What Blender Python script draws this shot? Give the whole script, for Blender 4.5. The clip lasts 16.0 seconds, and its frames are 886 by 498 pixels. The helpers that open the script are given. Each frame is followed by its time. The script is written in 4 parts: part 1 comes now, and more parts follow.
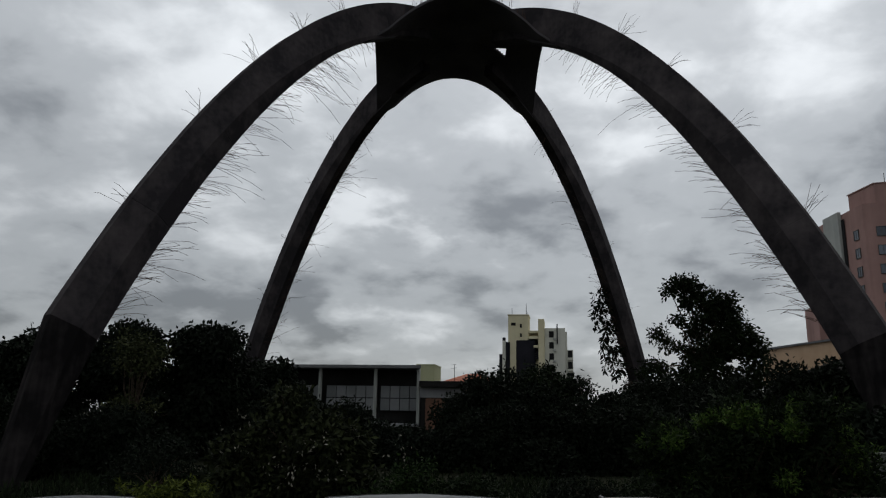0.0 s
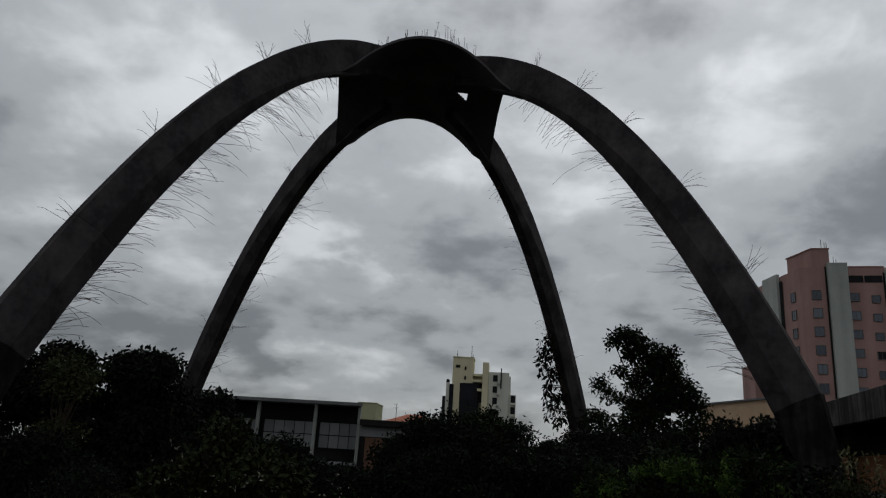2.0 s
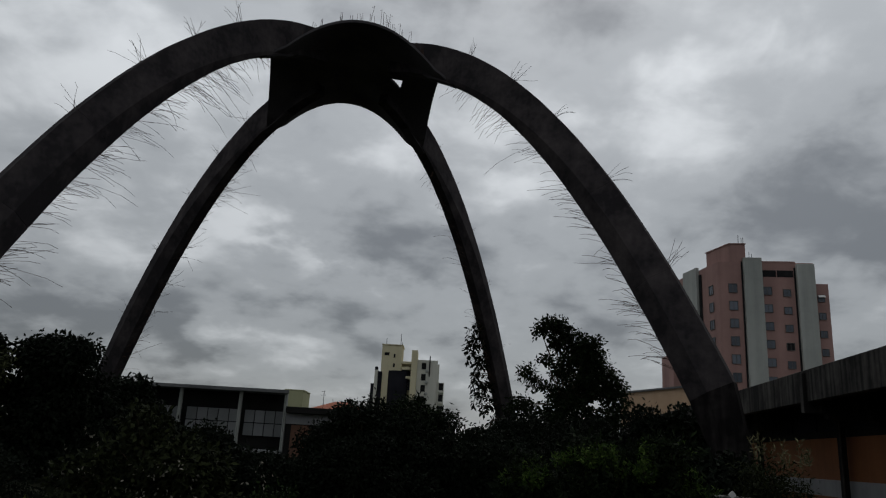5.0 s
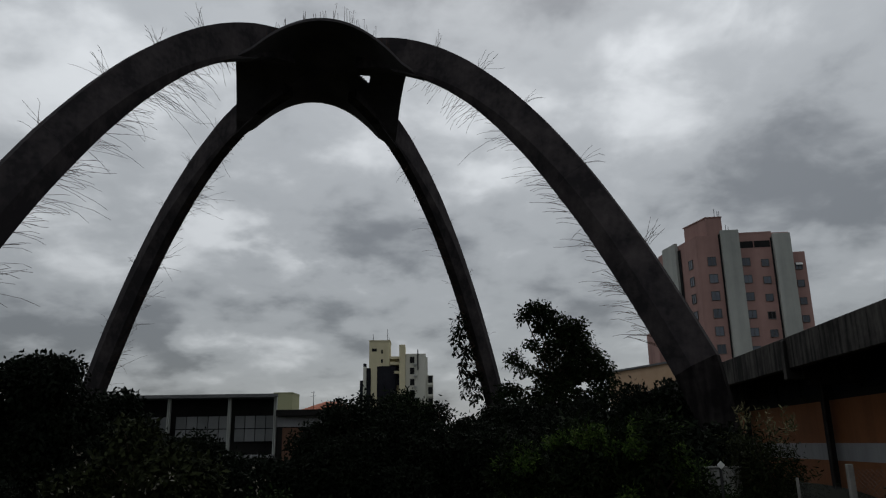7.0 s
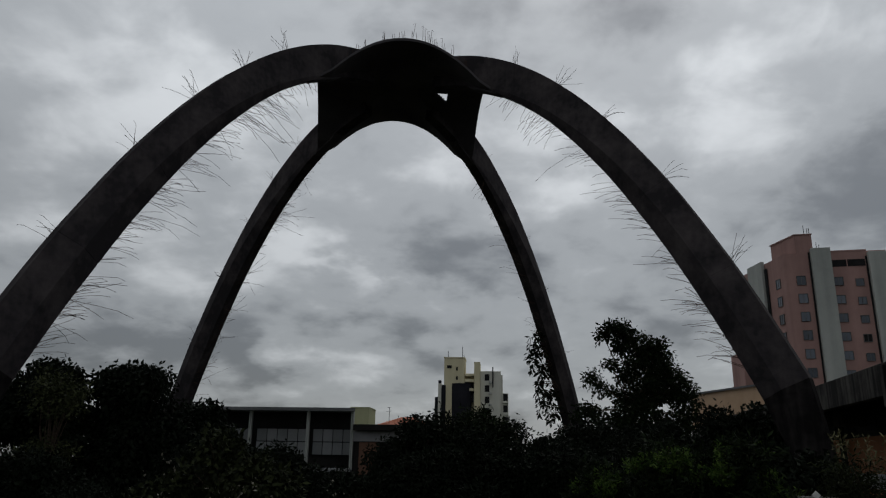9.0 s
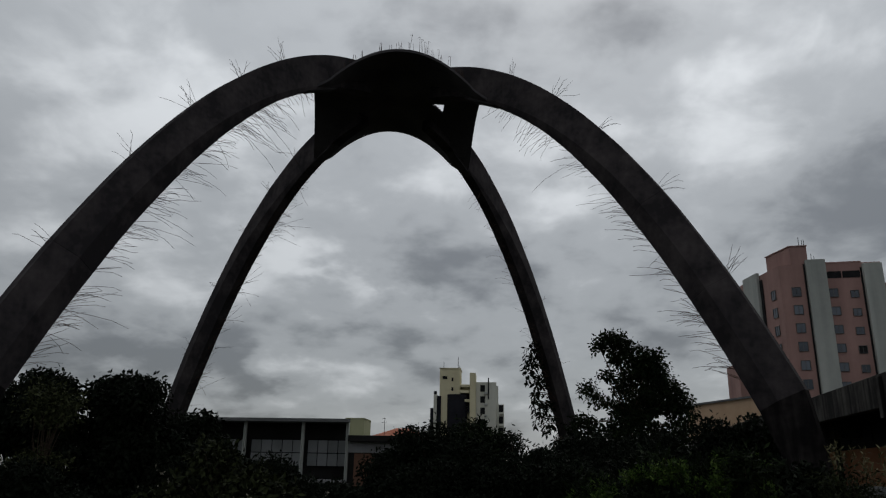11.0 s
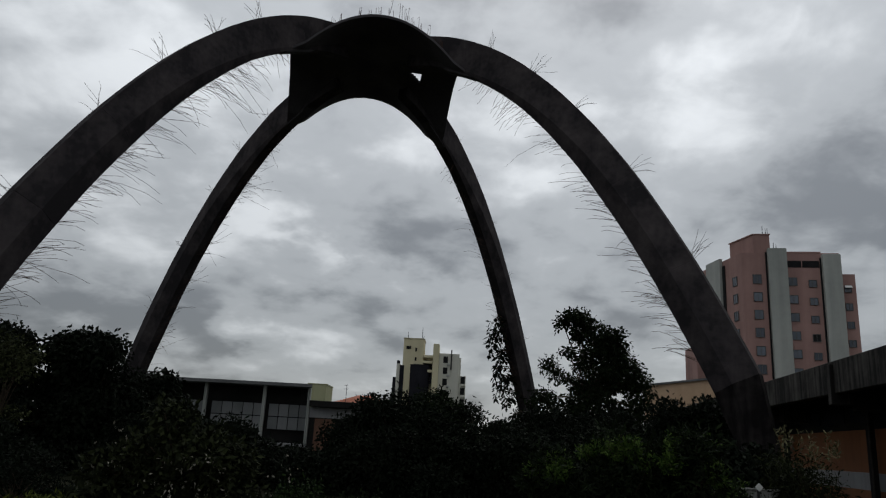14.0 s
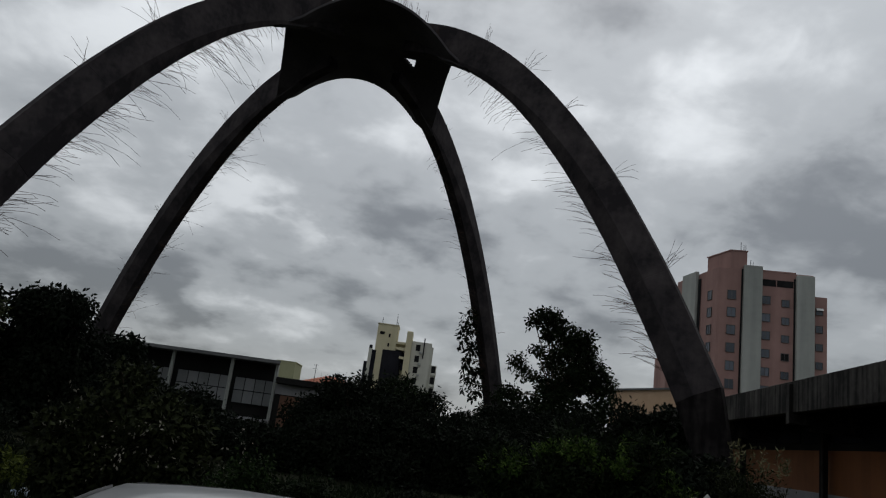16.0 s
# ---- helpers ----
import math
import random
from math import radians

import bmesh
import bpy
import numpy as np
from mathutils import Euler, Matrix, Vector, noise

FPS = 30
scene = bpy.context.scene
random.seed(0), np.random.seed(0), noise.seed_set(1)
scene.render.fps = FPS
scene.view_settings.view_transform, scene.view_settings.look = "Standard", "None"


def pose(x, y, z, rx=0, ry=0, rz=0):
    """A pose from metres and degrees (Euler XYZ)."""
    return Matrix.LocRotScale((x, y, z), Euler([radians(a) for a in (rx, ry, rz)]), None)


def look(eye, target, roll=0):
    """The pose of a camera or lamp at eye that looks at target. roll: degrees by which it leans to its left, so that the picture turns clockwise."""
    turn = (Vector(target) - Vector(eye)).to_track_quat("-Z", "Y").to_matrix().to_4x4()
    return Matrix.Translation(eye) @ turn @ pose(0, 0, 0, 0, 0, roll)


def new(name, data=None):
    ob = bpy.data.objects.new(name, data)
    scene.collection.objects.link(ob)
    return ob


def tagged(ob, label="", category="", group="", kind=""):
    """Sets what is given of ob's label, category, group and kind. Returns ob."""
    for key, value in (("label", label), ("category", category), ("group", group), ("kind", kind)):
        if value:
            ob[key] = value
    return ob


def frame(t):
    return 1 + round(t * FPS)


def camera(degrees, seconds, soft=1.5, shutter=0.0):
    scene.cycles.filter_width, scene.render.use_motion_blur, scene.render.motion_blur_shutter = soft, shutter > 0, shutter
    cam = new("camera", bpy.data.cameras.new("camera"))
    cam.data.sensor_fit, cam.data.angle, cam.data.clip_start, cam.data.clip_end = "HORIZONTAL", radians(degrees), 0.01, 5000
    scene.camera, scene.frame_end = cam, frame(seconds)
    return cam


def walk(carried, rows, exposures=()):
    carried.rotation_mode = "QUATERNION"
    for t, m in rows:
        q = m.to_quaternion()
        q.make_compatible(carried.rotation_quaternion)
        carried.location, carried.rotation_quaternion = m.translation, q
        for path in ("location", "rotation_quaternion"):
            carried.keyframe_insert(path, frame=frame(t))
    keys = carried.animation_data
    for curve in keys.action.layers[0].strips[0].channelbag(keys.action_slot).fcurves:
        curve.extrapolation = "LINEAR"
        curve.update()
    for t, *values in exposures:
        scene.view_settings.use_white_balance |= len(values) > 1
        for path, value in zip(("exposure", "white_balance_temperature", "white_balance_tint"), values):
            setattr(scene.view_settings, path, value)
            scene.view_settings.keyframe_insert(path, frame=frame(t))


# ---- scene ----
cam = camera(62.2, 16.0, soft=1.2)
EYE = 1.9
# seconds, eye x, y, z, heading to the right of +y, rise, lean
ROWS = [
    (0.0, 0.014, 0.028, -0.006, -9.465, 12.913, 0.97),
    (0.5, 0.017, -0.005, -0.005, -8.858, 12.64, 0.38),
    (0.7, 0.007, -0.022, -0.001, -10.523, 13.746, 0.9),
    (1.0, -0.009, -0.047, 0.004, -8.64, 15.657, 1.827),
    (1.5, -0.037, -0.029, -0.002, -8.258, 15.698, 3.464),
    (2.0, -0.007, -0.01, -0.004, -5.624, 16.108, 3.598),
    (2.3, 0.024, 0.036, -0.005, -5.24, 14.682, 3.791),
    (2.5, 0.044, 0.066, -0.006, -2.675, 15.236, 3.35),
    (3.0, 0.009, 0.032, -0.007, -3.745, 16.328, 4.109),
    (3.5, 0.0, -0.012, 0.001, -2.311, 17.141, 4.044),
    (3.7, -0.008, -0.008, -0.001, -1.689, 15.464, 3.581),
    (6.0, 0.019, 0.019, 0.002, 0.689, 15.511, 3.837),
    (6.5, -0.009, 0.023, -0.006, 1.254, 17.047, 3.408),
    (7.0, 0.071, -0.022, 0.007, 1.554, 14.906, -0.932),
    (7.2, 0.057, -0.014, 0.006, -0.435, 11.785, -3.999),
    (7.3, 0.051, -0.009, 0.006, 2.234, 11.047, -3.101),
    (7.5, 0.037, -0.001, 0.005, -0.015, 9.73, 2.59),
    (7.7, 0.02, 0.029, -0.001, -1.836, 9.84, -2.893),
    (8.0, -0.006, 0.073, -0.009, 2.61, 14.513, 2.264),
    (8.2, 0.003, 0.036, -0.004, 2.527, 15.427, 1.44),
    (8.5, 0.017, -0.019, 0.003, -0.795, 17.401, 2.513),
    (9.0, 0.004, 0.015, -0.001, -4.528, 16.234, 0.93),
    (9.5, -0.03, -0.024, 0.003, -5.874, 16.406, 1.577),
    (9.7, -0.026, 0.034, -0.0, -5.105, 16.875, 1.413),
    (11.8, -0.009, 0.011, 0.002, -4.152, 17.07, 0.977),
    (12.0, -0.03, -0.073, 0.013, -4.553, 15.373, 0.895),
    (12.5, 0.048, -0.025, 0.005, -2.731, 15.028, 2.292),
    (13.0, -0.056, -0.04, 0.006, -1.794, 13.95, 2.88),
    (13.5, -0.015, -0.041, 0.005, -2.333, 14.632, 2.815),
    (14.0, -0.02, 0.015, -0.008, -1.639, 14.908, 3.163),
    (14.5, -0.06, -0.059, 0.008, -1.266, 12.224, 2.49),
    (15.0, -0.049, 0.011, -0.004, -2.932, 14.942, 0.746),
    (15.2, -0.009, 0.029, -0.004, -0.832, 15.106, -0.158),
    (15.5, 0.05, 0.057, -0.004, 1.879, 15.38, -4.341),
    (15.7, 0.046, 0.048, -0.003, 0.915, 13.903, 1.287),
    (16.0, 0.161, 0.034, -0.001, -0.139, 14.223, 7.805),
]


def heading(yaw, rise):
    a, e = radians(yaw), radians(rise)
    return Vector((math.sin(a) * math.cos(e), math.cos(a) * math.cos(e), math.sin(e)))


# the phone opens up when it dips towards the dark car park
EXPOSURES = [(0, 0.25), (0.5, 0.22), (1.0, 0.12), (1.5, 0.08), (2.0, -0.04), (3.0, -0.08), (3.7, -0.16), (6.0, -0.08), (7.0, -0.04), (7.5, 0.28), (8.0, 0.40),
             (8.5, -0.05), (9.0, -0.14), (9.5, -0.10), (12.0, -0.05), (13.0, 0.10), (14.5, 0.15), (15.0, 0.08), (15.5, 0.02), (16.0, 0.08)]
walk(cam, [(t, look(Vector((x, y, z + EYE)), Vector((x, y, z + EYE)) + heading(yaw, rise), lean))
           for t, x, y, z, yaw, rise, lean in ROWS], EXPOSURES)

# ---- world and sun: a thick, broken overcast ----
SUN_UP, SUN_ROUND = radians(50), radians(8)
world = bpy.data.worlds.new("overcast")
scene.world = world
world.use_nodes = True


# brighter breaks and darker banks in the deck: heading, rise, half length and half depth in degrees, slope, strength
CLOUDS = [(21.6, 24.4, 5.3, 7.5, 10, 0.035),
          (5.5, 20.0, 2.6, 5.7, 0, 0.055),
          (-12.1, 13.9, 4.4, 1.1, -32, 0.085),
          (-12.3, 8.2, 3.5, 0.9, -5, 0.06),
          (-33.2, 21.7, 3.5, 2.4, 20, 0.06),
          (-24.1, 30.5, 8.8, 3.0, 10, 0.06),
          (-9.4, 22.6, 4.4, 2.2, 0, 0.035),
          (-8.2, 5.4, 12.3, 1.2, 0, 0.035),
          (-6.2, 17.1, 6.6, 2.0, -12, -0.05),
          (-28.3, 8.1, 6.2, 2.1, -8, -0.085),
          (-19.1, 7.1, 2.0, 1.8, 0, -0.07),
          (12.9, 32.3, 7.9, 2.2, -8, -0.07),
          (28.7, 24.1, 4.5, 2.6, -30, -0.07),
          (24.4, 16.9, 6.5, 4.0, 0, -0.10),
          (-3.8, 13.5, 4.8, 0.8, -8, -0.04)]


def build_sky():
    t = world.node_tree
    n, l = t.nodes, t.links
    n.clear()
    out = n.new("ShaderNodeOutputWorld")
    bg = n.new("ShaderNodeBackground")
    sky = n.new("ShaderNodeTexSky")
    sky.sky_type, sky.sun_disc = "NISHITA", False
    sky.sun_elevation, sky.sun_rotation = SUN_UP, SUN_ROUND
    dim = n.new("ShaderNodeVectorMath")
    dim.operation = "SCALE"
    dim.inputs["Scale"].default_value = 0.10
    l.new(sky.outputs[0], dim.inputs[0])
    co = n.new("ShaderNodeTexCoord")
    sep = n.new("ShaderNodeSeparateXYZ")
    l.new(co.outputs["Generated"], sep.inputs[0])

    def m(op, a, b=None, c=None):
        k = n.new("ShaderNodeMath")
        k.operation = op
        for i, v in enumerate((a, b, c)):
            if v is None:
                continue
            if isinstance(v, (int, float)):
                k.inputs[i].default_value = v
            else:
                l.new(v, k.inputs[i])
        return k.outputs[0]

    # the cloud deck as a sheet overhead, seen in perspective
    up = m("ADD", m("MAXIMUM", sep.outputs["Z"], 0.0), 0.33)
    cx, cy = m("DIVIDE", sep.outputs["X"], up), m("DIVIDE", sep.outputs["Y"], up)
    deck = n.new("ShaderNodeCombineXYZ")
    l.new(cx, deck.inputs[0]), l.new(cy, deck.inputs[1])
    deck.inputs[2].default_value = 3.4
    # ragged edges for the breaks and banks
    rag = n.new("ShaderNodeTexNoise")
    rag.inputs["Scale"].default_value, rag.inputs["Detail"].default_value, rag.inputs["Roughness"].default_value = 3.2, 5.0, 0.55
    l.new(deck.outputs[0], rag.inputs["Vector"])
    shift = n.new("ShaderNodeVectorMath")
    shift.operation = "MULTIPLY_ADD"
    shift.inputs[1].default_value, shift.inputs[2].default_value = (0.30, 0.30, 0.16), (-0.15, -0.15, -0.08)
    l.new(rag.outputs["Color"], shift.inputs[0])
    torn = n.new("ShaderNodeVectorMath")
    l.new(co.outputs["Generated"], torn.inputs[0]), l.new(shift.outputs[0], torn.inputs[1])

    def along(axis):
        k = n.new("ShaderNodeVectorMath")
        k.operation = "DOT_PRODUCT"
        k.inputs[1].default_value = axis
        l.new(torn.outputs[0], k.inputs[0])
        return k.outputs["Value"]

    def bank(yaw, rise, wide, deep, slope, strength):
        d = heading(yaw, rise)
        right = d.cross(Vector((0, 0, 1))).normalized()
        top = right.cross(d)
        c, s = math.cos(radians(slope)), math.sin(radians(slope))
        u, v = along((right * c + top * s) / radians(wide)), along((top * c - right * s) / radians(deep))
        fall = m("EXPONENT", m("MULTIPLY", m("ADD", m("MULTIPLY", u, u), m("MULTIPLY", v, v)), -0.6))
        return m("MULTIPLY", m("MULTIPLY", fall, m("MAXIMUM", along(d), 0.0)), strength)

    def cloud(scale, detail, rough, warp):
        k = n.new("ShaderNodeTexNoise")
        k.inputs["Scale"].default_value, k.inputs["Detail"].default_value = scale, detail
        k.inputs["Roughness"].default_value, k.inputs["Distortion"].default_value = rough, warp
        l.new(deck.outputs[0], k.inputs["Vector"])
        return k.outputs[0]

    big, small, wisps = cloud(1.25, 2.0, 0.45, 0.3), cloud(2.9, 5.0, 0.48, 0.15), cloud(7.0, 5.0, 0.52, 0.2)
    mixed = m("ADD", m("ADD", m("MULTIPLY", big, 0.14), m("MULTIPLY", small, 0.30)), m("ADD", m("MULTIPLY", wisps, 0.22), 0.17))
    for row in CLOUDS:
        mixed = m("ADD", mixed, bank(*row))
    ramp = n.new("ShaderNodeValToRGB")
    r = ramp.color_ramp
    r.interpolation = "EASE"
    r.elements[0].position, r.elements[0].color = 0.395, (0.190, 0.202, 0.214, 1)
    r.elements[1].position, r.elements[1].color = 0.62, (0.672, 0.698, 0.718, 1)
    e = r.elements.new(0.5)
    e.color = (0.387, 0.407, 0.423, 1)
    l.new(mixed, ramp.inputs[0])
    mix = n.new("ShaderNodeMix")
    mix.data_type = "RGBA"
    mix.inputs["Factor"].default_value = 0.93
    l.new(dim.outputs[0], mix.inputs["A"])
    l.new(ramp.outputs[0], mix.inputs["B"])
    l.new(mix.outputs["Result"], bg.inputs["Color"])
    # the deck is thinner, and so brighter, towards the hidden sun
    toward = n.new("ShaderNodeVectorMath")
    toward.operation = "DOT_PRODUCT"
    toward.inputs[1].default_value = (math.sin(SUN_ROUND) * math.cos(SUN_UP), math.cos(SUN_ROUND) * math.cos(SUN_UP), math.sin(SUN_UP))
    l.new(co.outputs["Generated"], toward.inputs[0])
    facing = m("MAXIMUM", toward.outputs["Value"], 0.0)
    glow = m("ADD", m("MULTIPLY", toward.outputs["Value"], 0.10), m("MULTIPLY", m("POWER", facing, 4.0), 0.24))
    # and thinner overhead than towards the horizon
    overhead = m("MULTIPLY", m("MINIMUM", m("MULTIPLY", sep.outputs["Z"], sep.outputs["Z"]), 0.42), 1.1)
    l.new(m("ADD", m("ADD", 0.69, glow), overhead), bg.inputs["Strength"])
    l.new(bg.outputs[0], out.inputs["Surface"])


build_sky()
sun_data = bpy.data.lights.new("sun", "SUN")
sun_data.energy, sun_data.angle, sun_data.color = 0.5, radians(25), (1.0, 0.97, 0.92)
sun = new("sun", sun_data)
sun.matrix_world = look((0, 0, 60), (-math.sin(SUN_ROUND) * 30, -math.cos(SUN_ROUND) * 30, 60 - 36))


# ---- materials ----
def surface(name, dark, light, scale=1.0, rough=0.85, bump=0.3, metal=0.0, grain=18.0, streaks=0.0, tint=0.0, coat=0.0, span=(0.32, 0.68), gloss=None):
    """Two-scale mottled surface in metres: broad stains, fine grain, rain streaks, a tint for each piece."""
    mat = bpy.data.materials.new(name)
    mat.use_nodes = True
    n, l = mat.node_tree.nodes, mat.node_tree.links
    b = n["Principled BSDF"]
    b.inputs["Roughness"].default_value, b.inputs["Metallic"].default_value = rough, metal
    if gloss is not None:
        b.inputs["Specular IOR Level"].default_value = gloss
    elif rough >= 0.85:
        b.inputs["Specular IOR Level"].default_value = 0.12  # porous, dusty surfaces
    if coat:
        b.inputs["Coat Weight"].default_value, b.inputs["Coat Roughness"].default_value = coat, 0.05
    co = n.new("ShaderNodeTexCoord")

    def noise_of(s, detail, stretch=None):
        k = n.new("ShaderNodeTexNoise")
        k.inputs["Scale"].default_value, k.inputs["Detail"].default_value = s, detail
        if stretch:
            mp = n.new("ShaderNodeMapping")
            mp.inputs["Scale"].default_value = stretch
            l.new(co.outputs["Object"], mp.inputs[0])
            l.new(mp.outputs[0], k.inputs["Vector"])
        else:
            l.new(co.outputs["Object"], k.inputs["Vector"])
        return k.outputs[0]

    def m(op, a, c):
        k = n.new("ShaderNodeMath")
        k.operation = op
        for i, v in enumerate((a, c)):
            if isinstance(v, (int, float)):
                k.inputs[i].default_value = v
            else:
                l.new(v, k.inputs[i])
        return k.outputs[0]

    broad, fine = noise_of(scale, 4.0), noise_of(grain, 5.0)
    f = m("ADD", m("MULTIPLY", broad, 0.75), m("MULTIPLY", fine, 0.25))
    if streaks:
        f = m("ADD", m("MULTIPLY", f, 1 - streaks), m("MULTIPLY", noise_of(1.0, 4.0, (scale * 6, scale * 6, scale * 0.35)), streaks))
    if tint:
        info = n.new("ShaderNodeObjectInfo")
        f = m("ADD", f, m("MULTIPLY", m("SUBTRACT", info.outputs["Random"], 0.5), tint))
    ramp = n.new("ShaderNodeValToRGB")
    ramp.color_ramp.elements[0].position, ramp.color_ramp.elements[1].position = span
    ramp.color_ramp.elements[0].color, ramp.color_ramp.elements[1].color = (*dark, 1), (*light, 1)
    l.new(f, ramp.inputs[0])
    l.new(ramp.outputs[0], b.inputs["Base Color"])
    if bump:
        k = n.new("ShaderNodeBump")
        k.inputs["Strength"].default_value, k.inputs["Distance"].default_value = bump, 0.02
        l.new(fine, k.inputs["Height"])
        l.new(k.outputs[0], b.inputs["Normal"])
    return mat


def foliage(name, dark, light, rough=0.7):
    """Leaves: each leaf has its own shade between two greens."""
    mat = bpy.data.materials.new(name)
    mat.use_nodes = True
    n, l = mat.node_tree.nodes, mat.node_tree.links
    b = n["Principled BSDF"]
    b.inputs["Roughness"].default_value = rough
    b.inputs["Specular IOR Level"].default_value = 0.05
    g = n.new("ShaderNodeNewGeometry")
    ramp = n.new("ShaderNodeValToRGB")
    ramp.color_ramp.elements[0].color, ramp.color_ramp.elements[1].color = (*dark, 1), (*light, 1)
    l.new(g.outputs["Random Per Island"], ramp.inputs[0])
    l.new(ramp.outputs[0], b.inputs["Base Color"])
    return mat


def clear(name, tint, rough=0.03, ior=1.14):
    mat = bpy.data.materials.new(name)
    mat.use_nodes = True
    b = mat.node_tree.nodes["Principled BSDF"]
    b.inputs["Base Color"].default_value = (*tint, 1)
    b.inputs["Transmission Weight"].default_value = 1.0
    b.inputs["Roughness"].default_value = rough
    b.inputs["IOR"].default_value = ior
    return mat


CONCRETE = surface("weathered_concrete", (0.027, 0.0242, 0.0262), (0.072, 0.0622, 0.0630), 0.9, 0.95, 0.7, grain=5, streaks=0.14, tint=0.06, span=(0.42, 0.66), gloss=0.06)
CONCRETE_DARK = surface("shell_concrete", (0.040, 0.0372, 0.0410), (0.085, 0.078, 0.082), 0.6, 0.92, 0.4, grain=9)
FASCIA = surface("stained_fascia_concrete", (0.012, 0.0112, 0.0105), (0.085, 0.079, 0.072), 0.7, 0.9, 0.4, grain=5, streaks=0.5, span=(0.44, 0.64))
RUST = surface("rusted_steel", (0.03, 0.018, 0.012), (0.09, 0.05, 0.035), 6, 0.85, 0.2)
SOIL = surface("grass_and_soil", (0.010, 0.014, 0.006), (0.034, 0.034, 0.02), 0.35, 0.95, 0.8, grain=14)
ASPHALT = surface("asphalt", (0.035, 0.035, 0.037), (0.07, 0.07, 0.07), 0.8, 0.9, 0.6, grain=60)
PINK = surface("pink_render", (0.25, 0.152, 0.138), (0.42, 0.262, 0.234), 0.12, 0.85, 0.15, grain=0.9, streaks=0.4)
PALE = surface("pale_grey_render", (0.27, 0.285, 0.268), (0.47, 0.48, 0.452), 0.12, 0.85, 0.15, grain=1.2, streaks=0.5)
CREAM = surface("cream_render", (0.55, 0.50, 0.33), (0.70, 0.64, 0.45), 0.1, 0.85, 0.1, grain=1.0, streaks=0.4)
OFFWHITE = surface("off_white_render", (0.52, 0.52, 0.46), (0.66, 0.65, 0.57), 0.1, 0.85, 0.1, grain=1.0, streaks=0.4)
BLACKCLAD = surface("black_cladding", (0.010, 0.010, 0.014), (0.022, 0.022, 0.028), 0.3, 0.8, 0.1, gloss=0.1)
# near-black that paints shade in recesses; masts, frames and dark openings share it
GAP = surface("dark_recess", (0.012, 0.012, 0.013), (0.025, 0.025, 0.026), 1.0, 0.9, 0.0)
WINGLASS = surface("window_glass", (0.04, 0.05, 0.068), (0.12, 0.14, 0.175), 0.5, 0.12, 0.0, tint=0.6)
PANEL = surface("frosted_panel", (0.15, 0.158, 0.162), (0.235, 0.242, 0.248), 0.8, 0.5, 0.1, tint=0.5)
WHITE = surface("white_paint", (0.55, 0.55, 0.54), (0.78, 0.78, 0.76), 1.2, 0.7, 0.15, grain=12, streaks=0.5)
ROOFING = surface("grey_roof_sheet", (0.085, 0.088, 0.09), (0.16, 0.162, 0.165), 0.5, 0.75, 0.1, streaks=0.3)
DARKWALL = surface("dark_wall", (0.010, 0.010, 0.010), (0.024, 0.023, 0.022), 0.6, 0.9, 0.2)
BROWN = surface("brown_door", (0.10, 0.045, 0.025), (0.17, 0.08, 0.045), 1.0, 0.7, 0.1)
GREENBOX = surface("yellow_green_render", (0.34, 0.34, 0.20), (0.44, 0.44, 0.28), 0.3, 0.85, 0.1, streaks=0.3)
TILE = surface("clay_tiles", (0.30, 0.09, 0.05), (0.46, 0.17, 0.10), 1.0, 0.8, 0.3, tint=0.3)
PEACH = surface("peach_render", (0.46, 0.31, 0.20), (0.58, 0.41, 0.28), 0.25, 0.85, 0.1, grain=2, streaks=0.3)
ORANGE = surface("orange_paint", (0.165, 0.052, 0.013), (0.27, 0.094, 0.027), 0.6, 0.8, 0.15, streaks=0.3)
GREYBAND = surface("grey_band_paint", (0.22, 0.22, 0.23), (0.34, 0.34, 0.35), 0.8, 0.8, 0.15, streaks=0.3)
BARK = surface("bark", (0.03, 0.022, 0.016), (0.08, 0.06, 0.045), 3, 0.95, 0.8, grain=20)
STEEL = surface("galvanised_steel", (0.20, 0.20, 0.20), (0.33, 0.33, 0.33), 3, 0.5, 0.1, metal=0.6)
POST = surface("concrete_post", (0.13, 0.125, 0.115), (0.26, 0.25, 0.23), 2, 0.9, 0.3)
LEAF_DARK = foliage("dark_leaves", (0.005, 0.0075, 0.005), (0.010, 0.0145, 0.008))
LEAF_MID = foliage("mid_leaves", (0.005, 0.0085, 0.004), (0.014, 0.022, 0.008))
LEAF_FRESH = foliage("fresh_leaves", (0.005, 0.010, 0.0035), (0.021, 0.038, 0.010))
LEAF_SHOOT = foliage("young_shoots", (0.020, 0.046, 0.009), (0.090, 0.140, 0.030))
WIRE = surface("dull_fence_wire", (0.06, 0.06, 0.06), (0.12, 0.12, 0.12), 3, 0.6, 0.1, metal=0.4)
LEAF_HAZEL = foliage("hazel_leaves", (0.014, 0.018, 0.008), (0.055, 0.062, 0.026))
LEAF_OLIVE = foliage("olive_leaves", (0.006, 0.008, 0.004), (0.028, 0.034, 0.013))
CAR_WHITE = surface("silver_white_car_paint", (0.185, 0.193, 0.20), (0.235, 0.243, 0.25), 1.5, 0.3, 0.0, coat=0.5)
DIRTY_WHITE = surface("grimy_white_paint", (0.14, 0.14, 0.135), (0.42, 0.42, 0.40), 1.6, 0.9, 0.2, grain=9, streaks=0.5, span=(0.4, 0.62))
CAR_BLACK = surface("black_car_paint", (0.006, 0.006, 0.007), (0.010, 0.010, 0.011), 1.5, 0.09, 0.0, gloss=0.2)
CAR_SILVER = surface("silver_car_paint", (0.085, 0.087, 0.09), (0.12, 0.123, 0.126), 1.5, 0.3, 0.0, coat=0.4)
